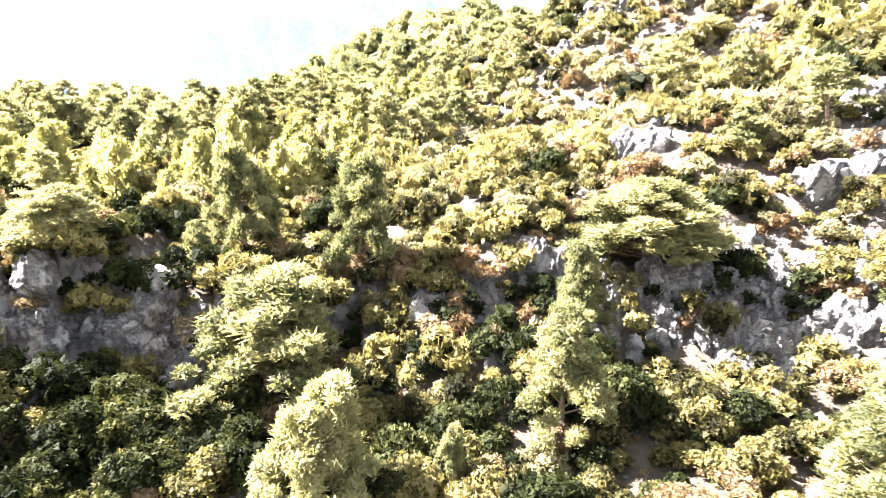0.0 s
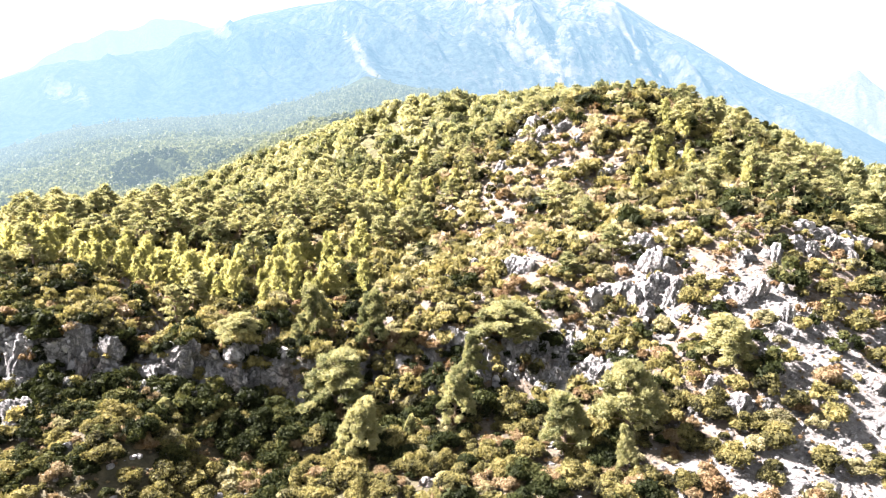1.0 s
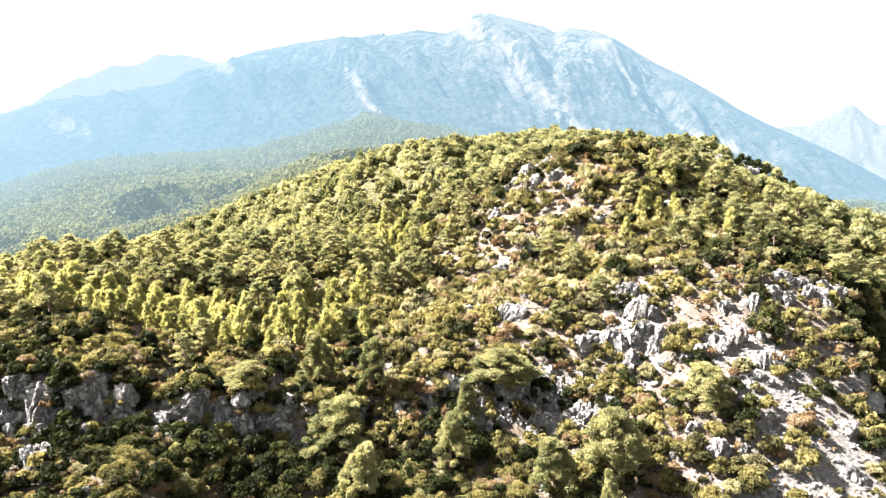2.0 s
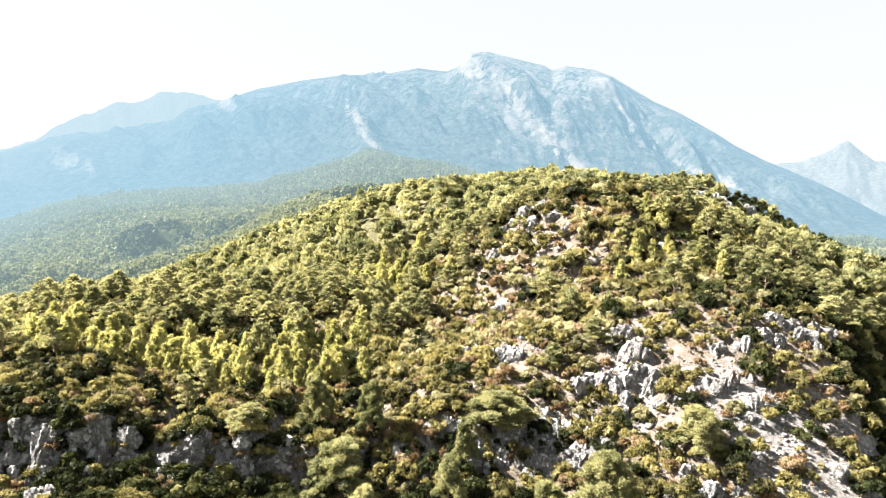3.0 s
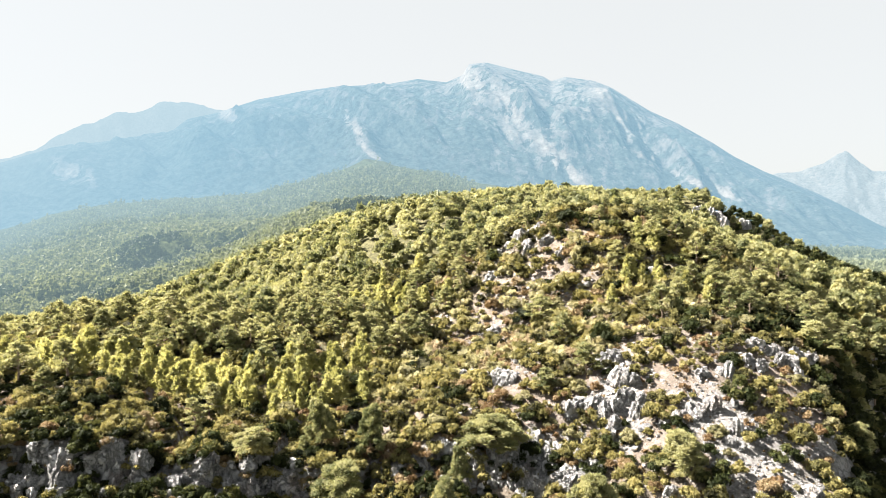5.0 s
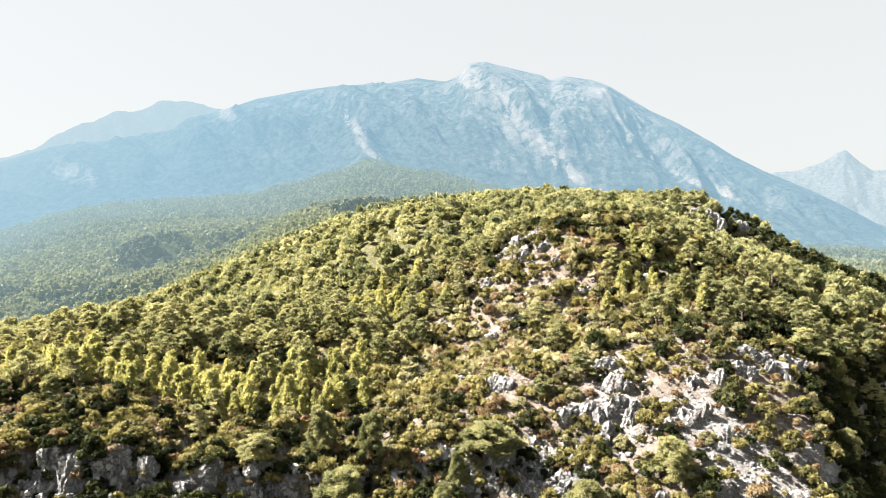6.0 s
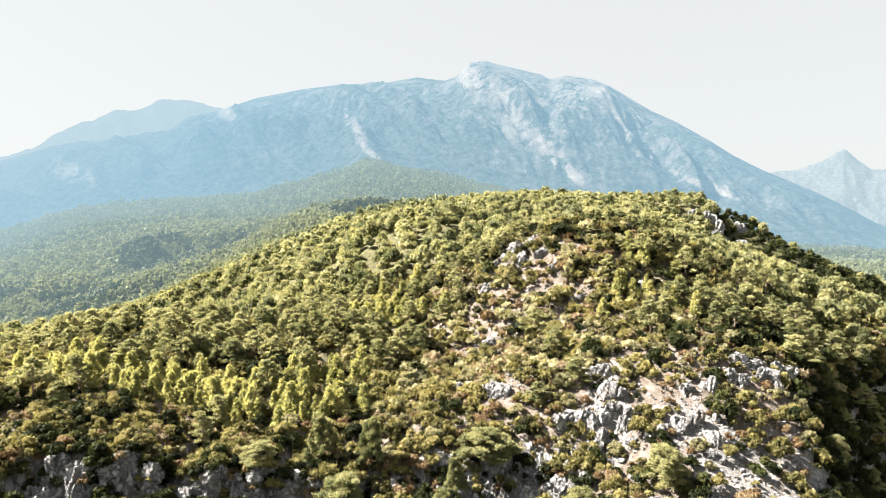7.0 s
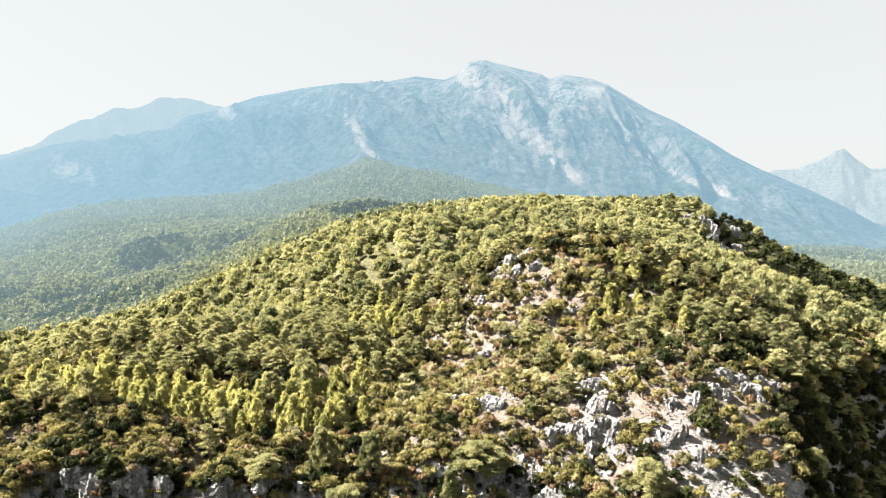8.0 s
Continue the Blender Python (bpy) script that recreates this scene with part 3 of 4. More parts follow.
tagged(sheet("backdrop_foothills", FOOT_RINGS, 270, FOOTHILL, lambda x, y, z, d, a: [("painted_haze", haze(d, a)), ("bare", knolls(d, a))]),
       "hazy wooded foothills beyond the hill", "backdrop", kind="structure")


def bareness(x, y, z, d, a):
    a = (a + 180) % 360 - 180
    rise = np.degrees(np.arctan2(z - HUB[2], d))
    b = 0.40 + (z - 250) / 1400 + 0.12 * ease((a + 4) / 12)
    fray = fbm(a * 0.9, rise * 0.9, 23, 4)
    ragged = np.clip(0.75 + 1.6 * fbm(a * 1.6, rise * 1.1, 29, 4), 0.1, 1.25)
    # bare scars: turn, rise, half width, half length, lean
    for turn, up, wide, tall, lean in ((2.2, 12.3, 0.8, 0.9, 0.3), (5.6, 9.3, 0.7, 2.0, 0.35), (9.5, 5.8, 1.0, 1.9, 1.0), (11.2, 4.4, 0.9, 1.0, 1.2), (13.4, 10.4, 0.5, 1.0, 0.8), (14.6, 8.7, 0.5, 0.9, 0.5),
                                       (-7.4, 8.6, 0.5, 1.1, 0.7), (-5.9, 6.3, 0.4, 0.8, 0.8), (16.5, 5.9, 0.7, 0.4, 1.4), (21.5, 3.2, 0.7, 1.3, 2.3), (-17.6, 9.5, 0.5, 1.2, 0.4), (-28.0, 4.2, 1.2, 0.8, 0.5)):
        b = b + 0.58 * ragged * spot(a + lean * (rise - up) + 0.5 * fray, rise, turn, up, wide, tall)
    return np.clip(b, 0, 1.3)


mountain = tagged(sheet("backdrop_mountain", PEAK_RINGS, 520, MOUNTAIN, lambda x, y, z, d, a: [("painted_haze", haze(d, a)), ("bare", bareness(x, y, z, d, a))]),
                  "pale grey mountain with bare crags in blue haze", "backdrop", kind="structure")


def far_ridge(name, line, dist, label, glow):
    """A range beyond the mountain, by its crest."""
    turn = np.linspace(line[0][0], line[-1][0], 160)
    rise = np.interp(turn, [p[0] for p in line], [p[1] for p in line]) + 0.22 * fbm(turn * 1.1, turn * 0, 4, 5)
    steps = np.linspace(0, 1, 40)
    q, a = np.meshgrid(steps, np.radians(turn), indexing="ij")
    r = np.broadcast_to(rise, q.shape)
    d = dist - 700 * (1 - q) - 150 * ridged(np.degrees(a) * 0.5 + q, q * 2.5, 9, 5) * (1 - q) ** 0.5 * np.clip(3 * q, 0, 1)
    x, y = HUB[0] + d * np.sin(a), HUB[1] + d * np.cos(a)
    z = HUB[2] + dist * np.tan(np.radians(-1 + (r + 1) * q ** 1.3))
    nr, nt = q.shape
    i, j = np.meshgrid(np.arange(nr - 1), np.arange(nt - 1), indexing="ij")
    i, j = i.ravel(), j.ravel()
    faces = np.stack([i * nt + j, i * nt + j + 1, (i + 1) * nt + j + 1, (i + 1) * nt + j], 1)
    verts = np.stack([x.ravel(), y.ravel(), z.ravel()], 1)
    me = mesh_of(name, verts, faces, RANGE, None, [("painted_haze", np.full(q.size, glow)), ("bare", 0.3 + 0.15 * q.ravel())], True)
    return tagged(new(name, me), label, "backdrop", kind="structure")


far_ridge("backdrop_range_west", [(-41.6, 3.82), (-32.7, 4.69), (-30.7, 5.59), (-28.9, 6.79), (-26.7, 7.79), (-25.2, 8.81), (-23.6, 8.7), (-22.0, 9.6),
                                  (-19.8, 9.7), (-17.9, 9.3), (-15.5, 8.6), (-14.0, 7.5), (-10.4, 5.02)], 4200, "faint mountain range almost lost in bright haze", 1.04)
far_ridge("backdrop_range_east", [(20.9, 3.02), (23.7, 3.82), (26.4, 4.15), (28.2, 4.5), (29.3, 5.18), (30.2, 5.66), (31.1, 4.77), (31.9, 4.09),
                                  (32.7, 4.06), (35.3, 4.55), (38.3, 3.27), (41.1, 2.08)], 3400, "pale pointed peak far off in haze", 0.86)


# ---- scattering ----
def jittered(x0, x1, y0, y1, step):
    gx, gy = np.meshgrid(np.arange(x0, x1, step), np.arange(y0, y1, step))
    return gx.ravel() + rng.uniform(-0.5, 0.5, gx.size) * step, gy.ravel() + rng.uniform(-0.5, 0.5, gx.size) * step


def in_view(x, y, margin=3):
    return np.abs(x - 3) < (y + 52) * 0.70 + margin


def thing(kind, shape, material, names, label, category, group):
    """One plant with its wood and its foliage as parts; returned to be copied."""
    (wv, wf, _), (cv, cf, ct) = shape[:2]
    root = tagged(new(kind), label, category, group)
    for part_name, me in ((names[0], mesh_of(names[0], wv, wf, BARK)), (names[1], mesh_of(names[1], cv, cf, material, ct, (), True))):
        new(part_name, me).parent = root
    for v, f, t in (shape[2] if len(shape) > 2 else ()):
        new("branch", mesh_of("branch", v, f, BARK)).parent = root.children[0]
    return root


def plant_out(models, spots):
    """Sets copies of the models out at spots of (x, y, size); the first use of a model is the model itself."""
    out = []
    for k, (x, y, s) in enumerate(spots):
        s3 = s if isinstance(s, tuple) else (s, s, s * rng.uniform(0.9, 1.15))
        ob = models[k % len(models)]
        m = Matrix.Translation((x, y, land_at(x, y) - 0.06)) @ Matrix.Rotation(rng.uniform(0, 6.28), 4, "Z")
        if k < len(models):
            ob.matrix_basis = m
            ob.scale = s3
            out.append(ob)
        else:
            c = copy_thing(ob, m)
            c.scale = s3
            out.append(c)
    return out


def strew(name, models, x, y, size, material, label, category, tint_spread=0.3, sink=0.1, soft=True):
    """One joined mesh of many plants or stones that nobody could count."""
    z = land(x, y)
    pieces = []
    pick = rng.integers(0, len(models), len(x))
    for k, (v, f, t) in enumerate(models):
        who = np.nonzero(pick == k)[0]
        if not len(who):
            continue
        a = rng.uniform(0, 6.283, len(who))
        c, s = np.cos(a)[:, None], np.sin(a)[:, None]
        sz = size[who][:, None]
        vx = (v[:, 0] * c - v[:, 1] * s) * sz + x[who][:, None]
        vy = (v[:, 0] * s + v[:, 1] * c) * sz + y[who][:, None]
        vz = v[:, 2] * sz + (z[who] - sink)[:, None]
        verts = np.stack([vx, vy, vz], 2).reshape(-1, 3)
        faces = (f[None] + (np.arange(len(who)) * len(v))[:, None, None]).reshape(-1, 3)
        tints = (t[None] + rng.uniform(-tint_spread, tint_spread, (len(who), 1))).ravel()
        pieces.append((verts, faces, tints))
    v, f, t = join(pieces)
    return tagged(new(name, mesh_of(name, v, f, material, t, (), soft)), label, category, kind="stuff")


# rocks
def rock_shape(level, squash, cracks=0.35):
    """An angular limestone lump: facets cut off a ball, then fissured."""
    v, f = BALLS[level]
    v = v.copy()
    for k in range(11):
        n = rng.normal(size=3)
        n /= np.linalg.norm(n)
        over = v @ n - rng.uniform(0.55, 0.85)
        v -= np.clip(over, 0, None)[:, None] * n
    seed = rng.uniform(0, 90)
    for k in range(len(v)):
        p = Vector(v[k]) * 1.7 + Vector((seed, 0, 0))
        p.z *= 0.6
        d = noise.voronoi(p)[0]
        v[k] *= 1 - cracks * max(0, 0.28 - (d[1] - d[0])) + 0.18 * noise.noise(p * 1.9) - 0.16 * (noise.voronoi(p * 2.6)[0][0] - 0.4) + 0.07 * noise.noise(p * 6.1)
    v = v * squash
    return v, f, np.zeros(len(v))


BOULDERS = [mesh_of("rock", *rock_shape(3, np.array(q), 0.5)[:2], ROCK) for q in ((1, 0.8, 0.8), (0.9, 0.7, 1.15), (1.2, 0.8, 0.7), (0.8, 0.8, 1.0), (1.1, 0.9, 0.6), (0.7, 0.9, 1.3))]
PEBBLES = [mesh_of("rock", *rock_shape(2, np.array(q), 0.3)[:2], ROCK) for q in ((1, 0.8, 0.8), (0.9, 0.7, 1.0), (1.2, 0.8, 0.7), (0.8, 0.8, 0.9))]
CRAGS = [mesh_of("crag", *rock_shape(4, np.array(q), 0.7)[:2], ROCK) for q in ((1.2, 0.8, 1.3), (0.8, 0.7, 1.6), (1.3, 0.8, 1.0), (0.9, 0.8, 1.4), (0.7, 0.7, 1.3))]


def set_rock(meshes, name, x, y, size, label, group, sink=0.35, tall=1.0):
    ob = new(name, meshes[rng.integers(len(meshes))])
    s = size * rng.uniform(0.85, 1.15)
    ob.matrix_basis = Matrix.Translation((x, y, land_at(x, y) + size * (0.5 - sink))) @ Euler((rng.uniform(-0.2, 0.2), rng.uniform(-0.2, 0.2), rng.uniform(-0.5, 0.5))).to_matrix().to_4x4() @ Matrix.Diagonal((s, s, s * tall, 1))
    return tagged(ob, label, "rock", group)


def cliff_y(x):
    return float(np.interp(x, [p[0] for p in CLIFF_LINE], [p[1] for p in CLIFF_LINE]) + 1.5 * fbm(np.array([x * 0.25]), np.array([3.0]), 5, 3)[0])


# x, y, size of the crags
WEST_CLIFF = [(-32.7, 22.9, 1.98), (-29.9, 18.7, 1.7), (-30.0, 17.0, 1.3), (-28.7, 20.1, 1.21), (-26.7, 23.4, 1.74), (-25.6, 23.3, 1.43), (-23.5, 23.3, 1.76), (-22.7, 22.6, 1.58), (-21.2, 23.3, 1.27),
              (-19.6, 24.1, 1.29), (-18.2, 23.6, 1.28), (-16.9, 24.2, 1.78), (-15.8, 24.4, 1.63), (-14.7, 24.8, 1.64), (-13.2, 25.2, 1.15), (-12.6, 26.1, 1.3), (-13.8, 25.6, 1.49), (-11.4, 25.8, 1.33)]
GULLY = [(-5.9, 32.0, 1.44), (-5.1, 31.1, 0.9), (-2.8, 27.6, 1.1), (-7.7, 25.2, 0.99), (1.9, 26.5, 0.84), (-13.5, 13.3, 0.85), (-3.0, 19.6, 0.76), (-0.9, 29.3, 0.97), (1.5, 14.5, 0.55), (-6.6, 23.4, 0.8)]
EAST_CLIFF = [(11.1, 31.0, 1.98), (13.1, 30.4, 1.43), (7.2, 29.5, 1.39), (5.9, 28.1, 1.38), (13.5, 27.9, 1.63), (16.9, 27.8, 1.22), (9.8, 29.9, 1.77), (6.7, 30.8, 1.27), (12.0, 29.3, 1.41),
              (8.8, 29.0, 1.4), (15.0, 28.4, 1.21), (4.6, 30.7, 1.13), (13.7, 32.5, 1.16)]
PINNACLE = [(21.3, 32.4, 1.7), (23.7, 35.4, 1.9), (24.0, 39.5, 1.4), (20.8, 33.6, 1.48), (22.6, 32.3, 1.7), (23.6, 33.1, 1.47), (22.0, 30.9, 1.13), (21.1, 30.3, 0.88), (18.3, 33.8, 1.56), (17.7, 34.2, 0.93)]
OUTCROPS = [(11.6, 40.4, 1.6), (10.5, 41.6, 1.15), (6.3, 45.1, 1.36), (8.7, 42.9, 0.99), (32.3, 33.8, 1.03), (35.3, 34.0, 1.55), (42.8, 39.2, 1.39), (43.8, 37.6, 1.75), (39.7, 35.8, 1.52),
            (40.5, 39.3, 1.1), (38.3, 36.3, 1.14), (44.2, 36.1, 1.05), (30.4, 29.2, 1.21), (32.0, 29.6, 1.04), (29.5, 29.4, 0.87), (27.8, 28.6, 1.08), (46.0, 40.6, 1.6), (47.6, 41.2, 1.5), (50.6, 45.6, 1.3)]
SCREE_ROCKS = [(26.1, 19.1, 1.45), (25.1, 18.9, 0.74), (25.0, 21.5, 0.86), (29.8, 12.2, 0.93), (37.6, 21.1, 1.21), (36.4, 17.7, 1.03), (32.0, 25.6, 0.82), (33.4, 27.1, 1.01), (30.0, 23.2, 0.75),
               (27.5, 11.8, 0.72), (22.7, 19.5, 0.71)]
CREST_ROCKS = [(15.3, 78.9, 1.8), (17.3, 79.3, 2.06), (19.7, 79.4, 2.32), (21.3, 74.1, 1.72), (18.2, 75.3, 1.99), (22.9, 69.9, 1.19), (33.4, 64.5, 1.36), (33.9, 61.3, 1.53), (35.5, 62.4, 1.11),
               (25.7, 61.9, 1.32), (11.5, 74.0, 1.48), (11.5, 61.5, 1.32), (123, 281, 3.6), (127, 277, 4.6), (131, 272, 5.0), (135, 267, 4.6), (141, 276, 4.2), (145, 281, 3.8), (148, 290, 3.4), (134, 280, 4.4), (139, 285, 3.8),
               (128, 266, 3.8), (134, 259, 3.4), (142, 266, 3.2), (137, 273, 5.2), (132, 264, 4.0)]
BARE_ROCKS = []
for rocks, name, label, group in ((WEST_CLIFF, "cliff_rock", "fissured blue-grey limestone crag of the shaded low cliff", "crags of the cliff"),
                                  (EAST_CLIFF, "cliff_rock", "broken pinkish-white limestone crag of the low cliff", "crags of the cliff"),
                                  (GULLY, "boulder", "grey limestone boulder half hidden in the scrub of the gully", "outcrops on the hill"),
                                  (PINNACLE, "crag", "pale upright limestone crag at the head of a rubble chute", "outcrops on the hill"),
                                  (OUTCROPS, "crag", "pale fissured limestone crag standing out of the scrub", "outcrops on the hill"),
                                  (SCREE_ROCKS, "boulder", "white limestone block lying on the scree", "outcrops on the hill"),
                                  (CREST_ROCKS, "crag", "grey limestone outcrop between the pines near the crest", "outcrops on the hill")):
    for x, y, s in rocks:
        set_rock(BOULDERS if 60 < y < 100 else CRAGS, name, x, y, s * (0.8 if s > 1.2 else 1), label, group, 0.35, 1.2 if rocks is PINNACLE else 1.0)
        BARE_ROCKS.append((x, y, s))
        for k in range(4 if name == "cliff_rock" else 1):  # smaller blocks broken off beside each
            set_rock(CRAGS, name, x + rng.uniform(-1.4, 1.4) * s, y + rng.uniform(-0.7, 0.4) * s, s * rng.uniform(0.45, 0.85), label, group, 0.45)
for x in np.arange(-37, -9, 0.85):  # the face of the west cliff, block over block
    for back in (-1.5, -0.7, 0.1, 0.9):
        if rng.uniform() < 0.72:
            set_rock(CRAGS, "cliff_rock", x + rng.uniform(-0.5, 0.5), cliff_y(x) + back + rng.uniform(-0.3, 0.3), rng.uniform(0.5, 1.15), "fissured blue-grey limestone crag of the shaded low cliff", "crags of the cliff", 0.35)
for x in np.arange(4, 20, 0.9):  # and of the east one
    for back in (-1.8, -0.8, 0.3, 1.3):
        if rng.uniform() < 0.6:
            set_rock(CRAGS, "cliff_rock", x + rng.uniform(-0.5, 0.5), cliff_y(x) + back - 1.2 + rng.uniform(-0.3, 0.3), rng.uniform(0.45, 1.1), "broken pinkish-white limestone crag of the low cliff", "crags of the cliff", 0.35)
BARE_ROCKS = np.array(BARE_ROCKS)


def clear_of_rocks(x, y, room=0.75):
    """False where a plant would stand on a crag or hide its face."""
    dx, dy = x[:, None] - BARE_ROCKS[:, 0], y[:, None] - BARE_ROCKS[:, 1]
    return np.min(np.hypot(dx, np.where(dy < 0, dy * 0.6, dy * 1.3)) - room * BARE_ROCKS[:, 2], axis=1) > 0


n = 0
for x, y in zip(*jittered(-45, 62, 8, 88, 3.1)):
    if rng.uniform() < 0.14 + 0.75 * scree_at(x, y) and n < 290 and in_view(x, y):
        set_rock(PEBBLES, "boulder", x, y, 0.25 + 0.65 * rng.uniform() ** 2, "pale grey limestone boulder on the slope", "loose boulders", 0.3)
        n += 1
x, y = jittered(-50, 55, 5, 80, 0.5)
keep = (rng.uniform(size=len(x)) < np.clip(0.2 + 2.0 * scree_at(x, y), 0, 0.97)) & in_view(x, y)
stones = [rock_shape(1, np.array(q), 0) for q in ((1, 0.8, 0.6), (0.8, 1, 0.7), (1, 0.9, 0.8))]
strew("scree_stones", stones, x[keep], y[keep], 0.07 + 0.36 * rng.uniform(0, 1, keep.sum()) ** 2.5, ROCK, "pale limestone rubble strewn over the slope", "rubble", 0, -0.02, False)

# pines
PINES = [pine_shape(h, s, st, fl, 26, 42) for h, s, st, fl in ((5.2, 1.9, 0.25, 1.6), (4.8, 1.8, 0.2, 1.2), (5.4, 1.9, 0.38, 2.2), (4.6, 2.0, 0.25, 1.8), (5.0, 1.6, 0.2, 1.0))]
pines = [thing("pine_tree", q, PINE, ("trunk", "crown"), "spreading green pine with a bare lower trunk on the slope", "tree", "pines on the hill") for q in PINES]
# x, y, height, width
rich = [thing("pine_tree", pine_shape(h, s, st, fl, 54, 180, True, (0.75, 1.15)), PINE, ("trunk", "crown"), "full-crowned yellow-green pine beside the gully", "tree", "pines on the hill")
        for h, s, st, fl in ((5.2, 1.9, 0.15, 1.6), (4.8, 1.8, 0.2, 1.2), (5.4, 1.9, 0.25, 2.2), (5.0, 1.7, 0.12, 1.0))]
LOWER_PINES = [(-6.7, 24.1, 5.6, 7.4), (-3.8, 18.0, 5.2, 4.6), (8.9, 31.3, 4.6, 8.2), (3.7, 21.8, 5.1, 4.6), (-4.1, 30.5, 5.8, 4.0), (12.1, 17.6, 5.6, 5.4), (17.0, 18.3, 6.4, 6.0),
               (16.1, 14.5, 3.9, 2.6), (26.6, 23.0, 4.4, 5.6), (-9.3, 31.0, 6.2, 4.6), (-15.7, 26.4, 2.8, 4.6), (-10.7, 28.7, 2.6, 2.4), (-19.5, 19.6, 1.9, 1.7), (0.0, 19.5, 3.0, 1.6),
               (48.0, 32.0, 4.2, 4.6), (5.5, 27.5, 4.4, 3.6)]
UPPER_PINES = [(20.5, 38.6, 3.8, 5.0), (15.5, 37.0, 3.2, 4.4), (17.6, 57.4, 5.0, 6.0), (19.2, 46.9, 4.6, 3.8), (6.8, 73.7, 5.6, 4.8), (52.4, 47.8, 4.6, 7.0), (-14.9, 50.6, 5.9, 5.2),
               (-40.8, 52.7, 4.8, 6.0), (-20.2, 49.7, 5.6, 5.0), (-41.4, 40.5, 5.6, 5.8), (54.4, 71.7, 6.0, 5.0), (43.7, 66.9, 6.0, 6.0), (63.2, 80.2, 6.0, 6.6), (57.0, 45.0, 5.0, 4.4)]
KNOWN = LOWER_PINES + UPPER_PINES
x, y = jittered(-95, 125, 6, 100, 3.9)
chance = 0.03 + 0.9 * woods_at(x, y) + 0.05 * spot(x, y, -3, 20, 20, 9) - 0.3 * scree_at(x, y)
free = np.min([np.hypot(x - q[0], y - q[1]) - 0.5 * q[3] for q in KNOWN], axis=0) > 0.9
keep = (rng.uniform(size=len(x)) < chance * (1 - np.clip(young_at(x, y), 0, 0.9))) & (y > 34) & in_view(x, y, 6) & free & clear_of_rocks(x, y)
px, py = x[keep], y[keep]
order = np.argsort(np.hypot(px - 3, py + 40))
near, rest = order[:260], order[260:]
lower = plant_out(rich, [(q[0], q[1], (q[3] / 4.6, q[3] / 4.6, q[2] / 5.2)) for q in LOWER_PINES])
for k, label in ((0, "broad pale pine with spreading boughs at the foot of the cliff"), (2, "wide dome-shaped pine above the broken rocks"), (7, "small slender pine on the edge of the scree"),
                 (8, "spreading yellow-green pine standing on white scree"), (10, "low flat pine leaning over the cliff edge"), (12, "tiny bright green pine in the dark hollow"), (13, "thin sapling pine in the gully")):
    tagged(lower[k], label)
plant_out(pines, [(q[0], q[1], (q[3] / 4.6, q[3] / 4.6, q[2] / 5.2)) for q in UPPER_PINES] + [(px[k], py[k], (1.2 * q * c, 1.2 * q * c, q * c)) for k, q, c in zip(near, rng.uniform(0.72, 1.06, len(near)), 1 - 0.4 * spot(px[near], py[near], 26, 80, 16, 14))])


def wood_model(clumps, blades, heart=1):
    """A pine of the woods: a few broad clumps, stepped like the crowns of the near ones."""
    out = []
    for k in range(clumps):
        a, q = k * 2.399 + rng.uniform(0, 1), k / max(1, clumps - 1)
        reach = rng.uniform(0.6, 1.2) * (1.1 - q)
        r = rng.uniform(0.95, 1.35) * (1.05 - 0.25 * q)
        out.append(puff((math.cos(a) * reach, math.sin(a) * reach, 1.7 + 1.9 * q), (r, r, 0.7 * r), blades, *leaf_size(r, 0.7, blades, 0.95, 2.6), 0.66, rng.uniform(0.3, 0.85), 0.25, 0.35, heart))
    return join(out)


MID_PINES, FAR_PINES = [wood_model(8, 50) for k in range(8)], [wood_model(5, 20) for k in range(8)]
x, y = jittered(-240, 260, 98, 470, 4.7)
keep = (rng.uniform(size=len(x)) < 0.95 * woods_at(x, y)) & in_view(x, y, 10) & ((np.hypot(x - HUB[0], y - HUB[1]) < 300) | (x > 0) & (np.hypot(x - HUB[0], y - HUB[1]) < 402)) & ((y < 335) | (x < -40) | (x > 150)) & clear_of_rocks(x, y) & (np.hypot((x - 135) / 8, (y - 264) / 16) > 1)
x, y = x[keep], y[keep]
far = y > 185
x1, y1 = np.concatenate([px[rest], x[~far]]), np.concatenate([py[rest], y[~far]])
flank = far & (x > 116 + 0.5 * (y - 250)) & (x < 205) & (y > 225) & (y < 335) & (rng.uniform(size=len(x)) < 0.85)  # trees coloured dark for the shade on the crest's east flank
strew("flank_oaks", FAR_PINES, x[flank], y[flank], rng.uniform(0.95, 1.6, flank.sum()), DARK, "woods coloured dark green for the shaded flank below the crest crag", "woods", 0.3)
far = far & ~flank
strew("pine_woods", MID_PINES, x1, y1, rng.uniform(0.85, 1.5, len(x1)), PINE, "dense pine woods covering the hill behind", "woods", 0.3)
strew("upper_pine_woods", FAR_PINES, x[far], y[far], rng.uniform(0.95, 1.75, far.sum()), PINE, "dense pine woods on the hilltop", "woods", 0.3)

# young pines
young = [thing("young_pine", young_shape(h, 18, 55), YOUNG, ("trunk", "crown"), "young pale yellow-green pine, feathery cone", "tree", "young pines") for h in (3.0, 3.5, 2.7, 3.9)]
x, y = jittered(-58, 48, 36, 95, 1.6)
keep = (rng.uniform(size=len(x)) < 0.75 * young_at(x, y)) & in_view(x, y)
spots = list(zip(x[keep], y[keep], rng.uniform(0.7, 1.25, keep.sum())))
plant_out(young, spots[:290])

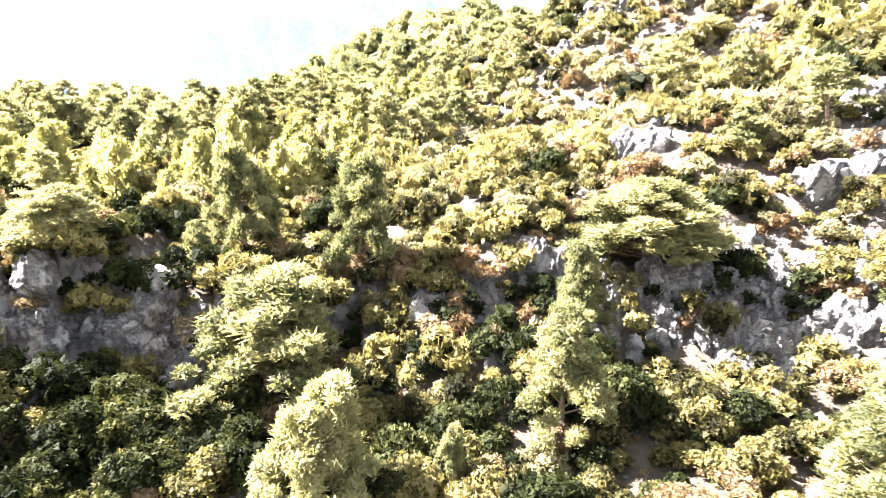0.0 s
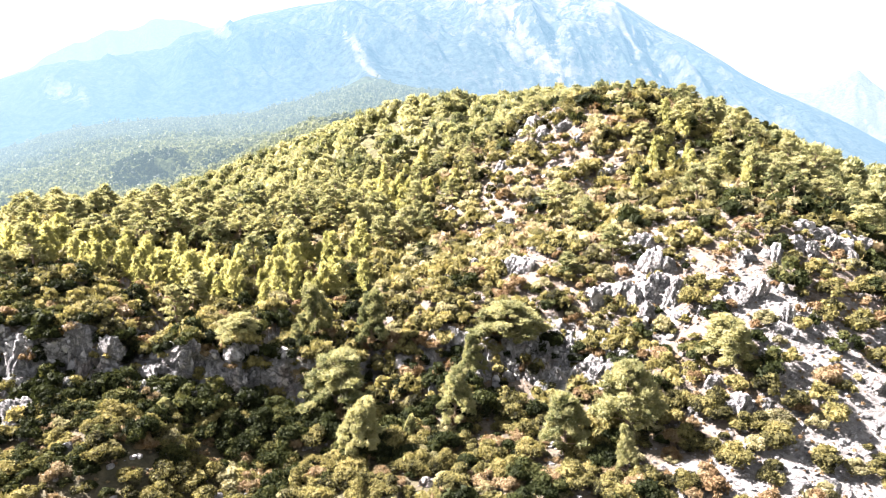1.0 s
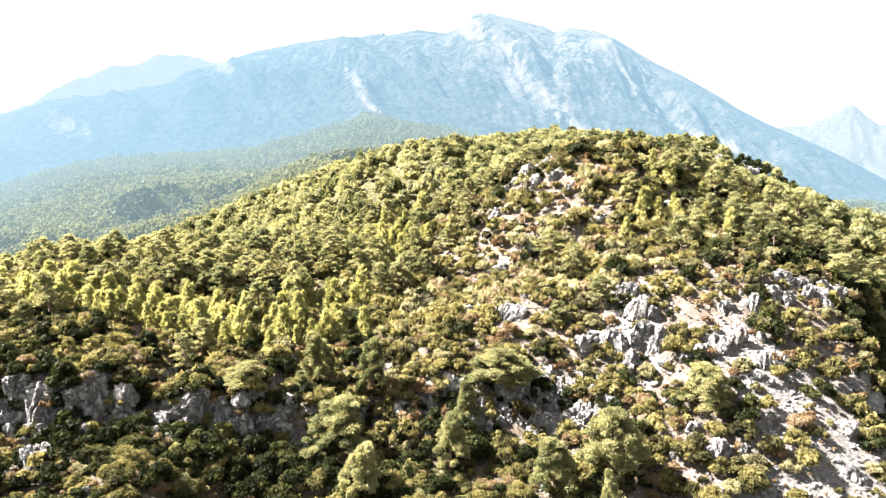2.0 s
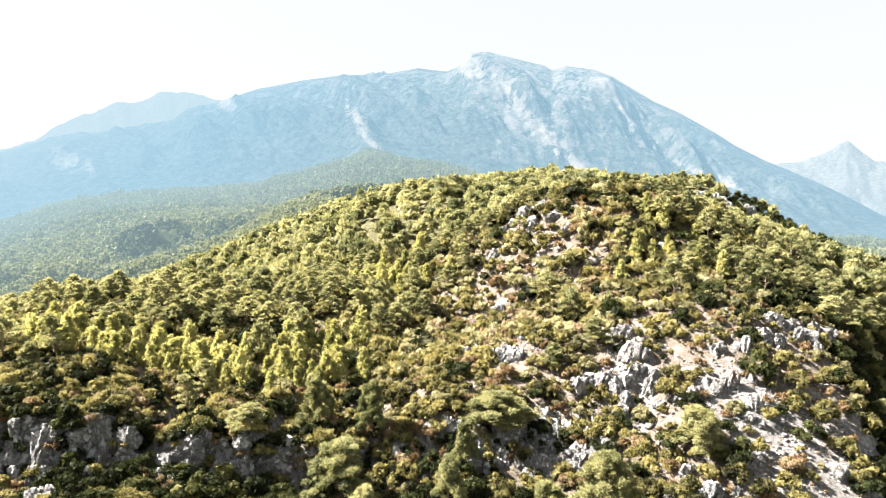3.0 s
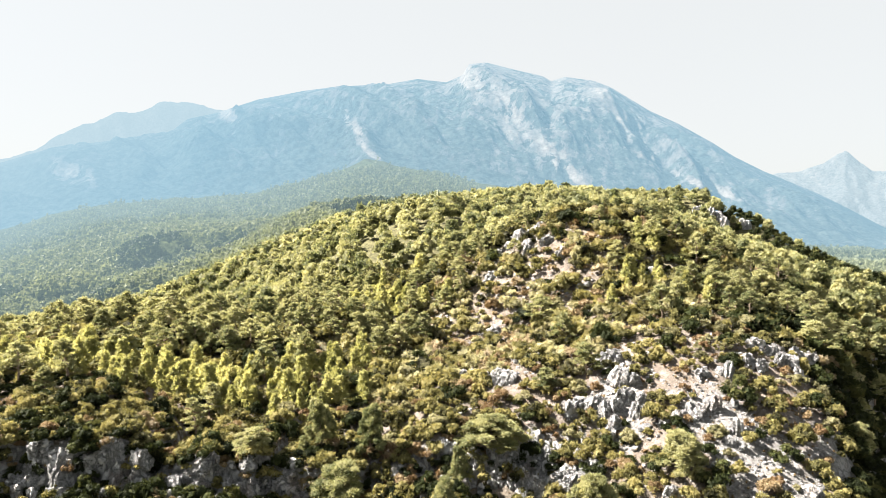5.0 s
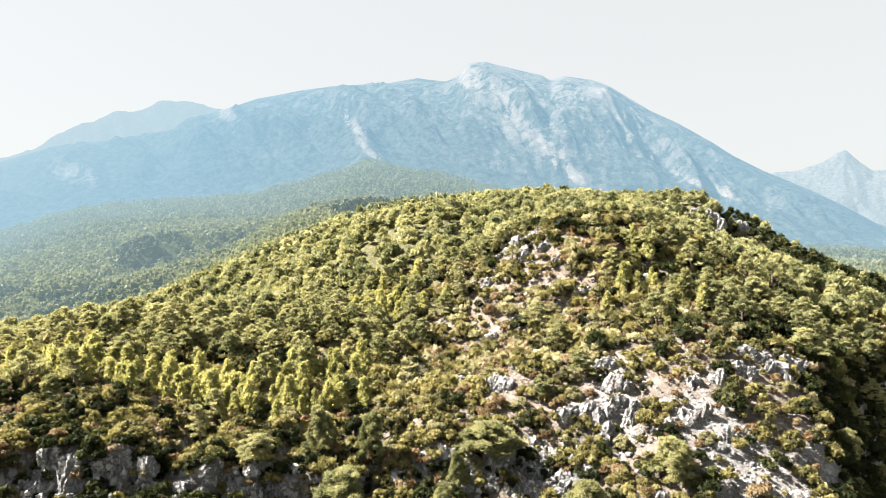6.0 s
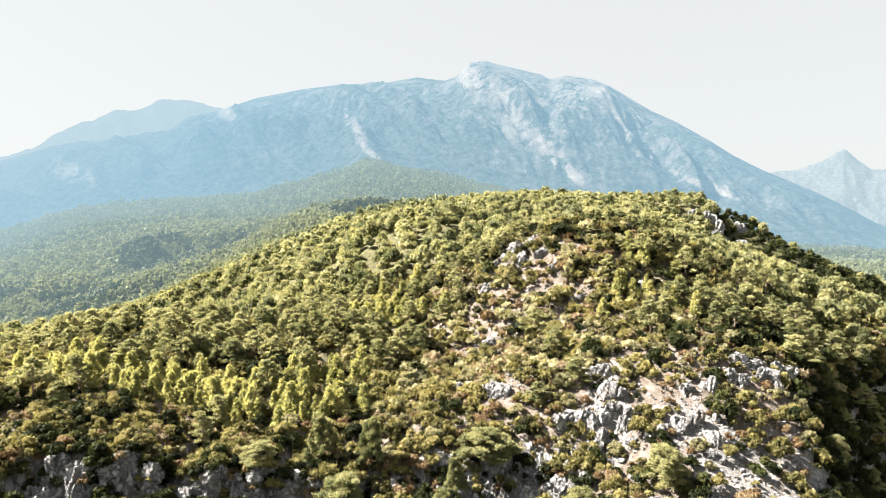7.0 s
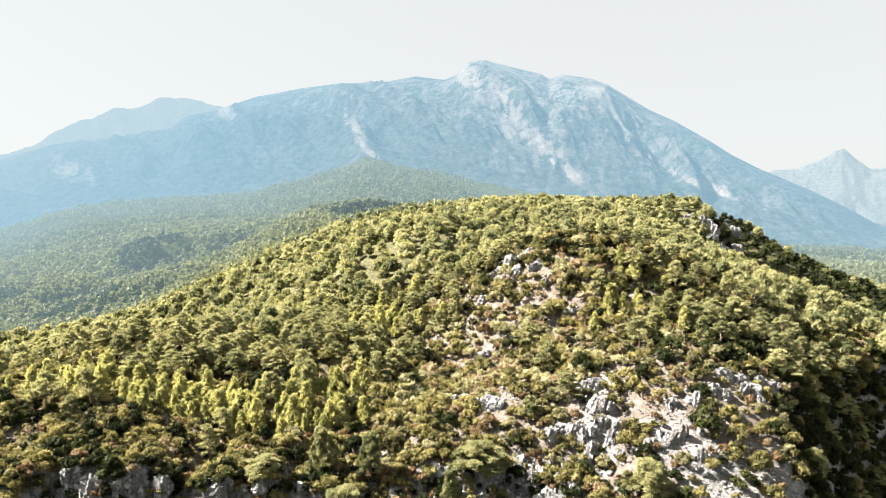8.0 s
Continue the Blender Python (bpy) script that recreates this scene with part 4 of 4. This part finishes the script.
# shrubs: golden evergreen bushes, dark ones that also paint shade into the hollows, dry brown ones
def on_cliff(x, y):
    face = np.abs(y - np.interp(x, [p[0] for p in CLIFF_LINE], [p[1] for p in CLIFF_LINE]) - 0.4) < 2.8
    return face & (x > -48) & (x < 24)


x, y = jittered(-95, 115, 4, 100, 1.2)
chance = np.clip(0.97 - 0.8 * np.clip(scree_at(x, y), 0, 0.9) - 0.08 * spot(x, y, 29, 32, 14, 13) - 0.35 * woods_at(x, y) - 0.5 * young_at(x, y) - 0.18 * spot(x, y, 13, 60, 14, 20), 0.16, 1)
keep = (rng.uniform(size=len(x)) < chance) & in_view(x, y, 5) & clear_of_rocks(x, y)
fx, fy = jittered(-48, 24, 16, 36, 0.95)  # bushes rooted on the ledges of the cliff
ledge = on_cliff(fx, fy) & clear_of_rocks(fx, fy, 0.3) & (rng.uniform(size=len(fx)) < 0.7)
gx, gy = jittered(-30, 2, 16.5, 24.5, 1.15)  # and crowding at its foot
foot = gy < np.interp(gx, [p[0] for p in CLIFF_LINE], [p[1] for p in CLIFF_LINE]) - 0.6
hx, hy = jittered(44, 104, 12, 90, 1.15)  # and on the steep side of the shaded hollow
steep = np.abs(hx - np.interp(hy, [15, 30, 36, 45, 60, 72, 90], [48, 55, 57, 61, 73, 85, 102])) < 11
x, y = np.concatenate([x[keep], hx[steep], fx[ledge], gx[foot]]), np.concatenate([y[keep], hy[steep], fy[ledge], gy[foot]])
roll = rng.uniform(size=len(x))
# chance of dark leaves, which paint shade into gully, cliff foot and hollow
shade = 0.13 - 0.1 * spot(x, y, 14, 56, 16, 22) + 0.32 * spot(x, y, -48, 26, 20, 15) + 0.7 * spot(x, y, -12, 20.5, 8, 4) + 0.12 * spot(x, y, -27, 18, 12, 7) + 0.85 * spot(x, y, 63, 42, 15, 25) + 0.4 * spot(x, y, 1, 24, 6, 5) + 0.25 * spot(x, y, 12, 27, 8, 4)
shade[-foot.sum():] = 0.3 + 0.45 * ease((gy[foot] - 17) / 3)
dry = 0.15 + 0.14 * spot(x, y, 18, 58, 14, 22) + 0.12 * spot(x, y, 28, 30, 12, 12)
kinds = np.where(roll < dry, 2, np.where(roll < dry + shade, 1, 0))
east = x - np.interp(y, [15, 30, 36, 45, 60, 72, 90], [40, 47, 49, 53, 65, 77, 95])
kinds = np.where((east > 0) & (y > 12) & (rng.uniform(size=len(x)) < 0.9), 1, kinds)  # dark leaves paint the shade of the hollow
pale = 0.1 + 0.6 * spot(x, y, 13, 56, 17, 22) + 0.25 * spot(x, y, 36, 45, 12, 12)
kinds = np.where((kinds == 0) & (rng.uniform(size=len(x)) < pale), 3, kinds)
near_first = np.argsort(np.hypot(x - 3, y + 40) + np.where(y < 11, 500, 0))
FINE = [shrub_shape(1.2, 6, 72)[1] for k in range(6)]
SMALL = [shrub_shape(1.45, 5, 18, 0.15)[1] for k in range(8)]
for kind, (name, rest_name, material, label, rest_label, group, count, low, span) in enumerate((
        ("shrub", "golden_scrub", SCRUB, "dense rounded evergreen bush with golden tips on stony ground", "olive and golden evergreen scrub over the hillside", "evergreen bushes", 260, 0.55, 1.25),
        ("holm_oak_shrub", "dark_scrub", DARK, "dark green bush, standing in for shade in the hollow", "dark green scrub, standing in for shade in hollows of the hillside", "holm oak bushes", 190, 0.6, 1.35),
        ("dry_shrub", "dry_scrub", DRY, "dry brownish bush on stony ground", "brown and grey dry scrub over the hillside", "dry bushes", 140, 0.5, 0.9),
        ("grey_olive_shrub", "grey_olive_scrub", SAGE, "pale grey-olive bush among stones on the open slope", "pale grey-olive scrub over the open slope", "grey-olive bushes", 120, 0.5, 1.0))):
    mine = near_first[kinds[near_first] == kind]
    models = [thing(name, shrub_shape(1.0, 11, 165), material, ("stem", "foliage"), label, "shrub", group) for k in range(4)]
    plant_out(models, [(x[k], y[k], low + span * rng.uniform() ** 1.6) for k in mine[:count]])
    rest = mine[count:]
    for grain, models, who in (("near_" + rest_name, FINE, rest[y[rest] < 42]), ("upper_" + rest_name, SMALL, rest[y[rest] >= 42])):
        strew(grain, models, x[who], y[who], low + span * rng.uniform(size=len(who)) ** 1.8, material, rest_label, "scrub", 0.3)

x, y = jittered(-45, 55, 6, 80, 1.0)
keep = (rng.uniform(size=len(x)) < 0.8) & in_view(x, y)
x, y = x[keep], y[keep]
strew("dry_tufts", [shrub_shape(1.0, 1, 22)[1] for k in range(5)], x, y, rng.uniform(0.25, 0.55, len(x)), DRY, "low dry tufts and cushions between the bushes", "undergrowth", 0.35, 0.05)

# woods of the foothills
def small_tree(clumps, blades):
    """A tree of the far woods, with a stepped crown."""
    v, f, t = wood_model(clumps, blades, 0)
    return v * (1, 1, 1.1), f, t


def far_woods(name, models, d, a, size, label, material=FAR_WOODS):
    ob = strew(name, models, HUB[0] + d * np.sin(np.radians(a)), HUB[1] + d * np.cos(np.radians(a)), size, material, label, "woods", 0.3)
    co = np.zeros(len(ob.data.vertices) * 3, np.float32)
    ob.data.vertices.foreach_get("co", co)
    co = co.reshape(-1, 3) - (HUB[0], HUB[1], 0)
    painted_haze = 0.88 * haze(np.hypot(co[:, 0], co[:, 1]), np.degrees(np.arctan2(co[:, 0], co[:, 1])))
    ob.data.attributes.new("painted_haze", "FLOAT", "POINT").data.foreach_set("value", np.clip(painted_haze, 0, 1).astype(np.float32))
    return ob


d = np.sqrt(rng.uniform(297 ** 2, 780 ** 2, 21000))
a = rng.uniform(-38, 38, len(d))
keep = (rng.uniform(size=len(d)) > 1.1 * knolls(d, a)) & ((a < 0.5) | (a > 24) & (d > 400))
d, a = d[keep], a[keep]
# patches of trees given the dark colour for the knolls' shade
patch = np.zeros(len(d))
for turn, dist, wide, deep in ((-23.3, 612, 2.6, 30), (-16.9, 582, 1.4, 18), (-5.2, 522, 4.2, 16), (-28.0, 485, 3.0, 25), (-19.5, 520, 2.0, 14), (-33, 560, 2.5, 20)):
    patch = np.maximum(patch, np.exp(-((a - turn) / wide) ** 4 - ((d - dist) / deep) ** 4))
shade_woods = patch > 0.25 + 0.5 * rng.uniform(size=len(d))
size = rng.uniform(0.9, 1.7, len(d))
far_woods("foothill_woods", [small_tree(3, 9) for k in range(8)], d[~shade_woods], a[~shade_woods], size[~shade_woods], "hazy green pine woods on the foothills")
far_woods("foothill_oaks", [small_tree(3, 9) for k in range(5)], d[shade_woods], a[shade_woods], size[shade_woods], "woods coloured dark blue-green for shade on the knolls' steep sides", FAR_SHADED)
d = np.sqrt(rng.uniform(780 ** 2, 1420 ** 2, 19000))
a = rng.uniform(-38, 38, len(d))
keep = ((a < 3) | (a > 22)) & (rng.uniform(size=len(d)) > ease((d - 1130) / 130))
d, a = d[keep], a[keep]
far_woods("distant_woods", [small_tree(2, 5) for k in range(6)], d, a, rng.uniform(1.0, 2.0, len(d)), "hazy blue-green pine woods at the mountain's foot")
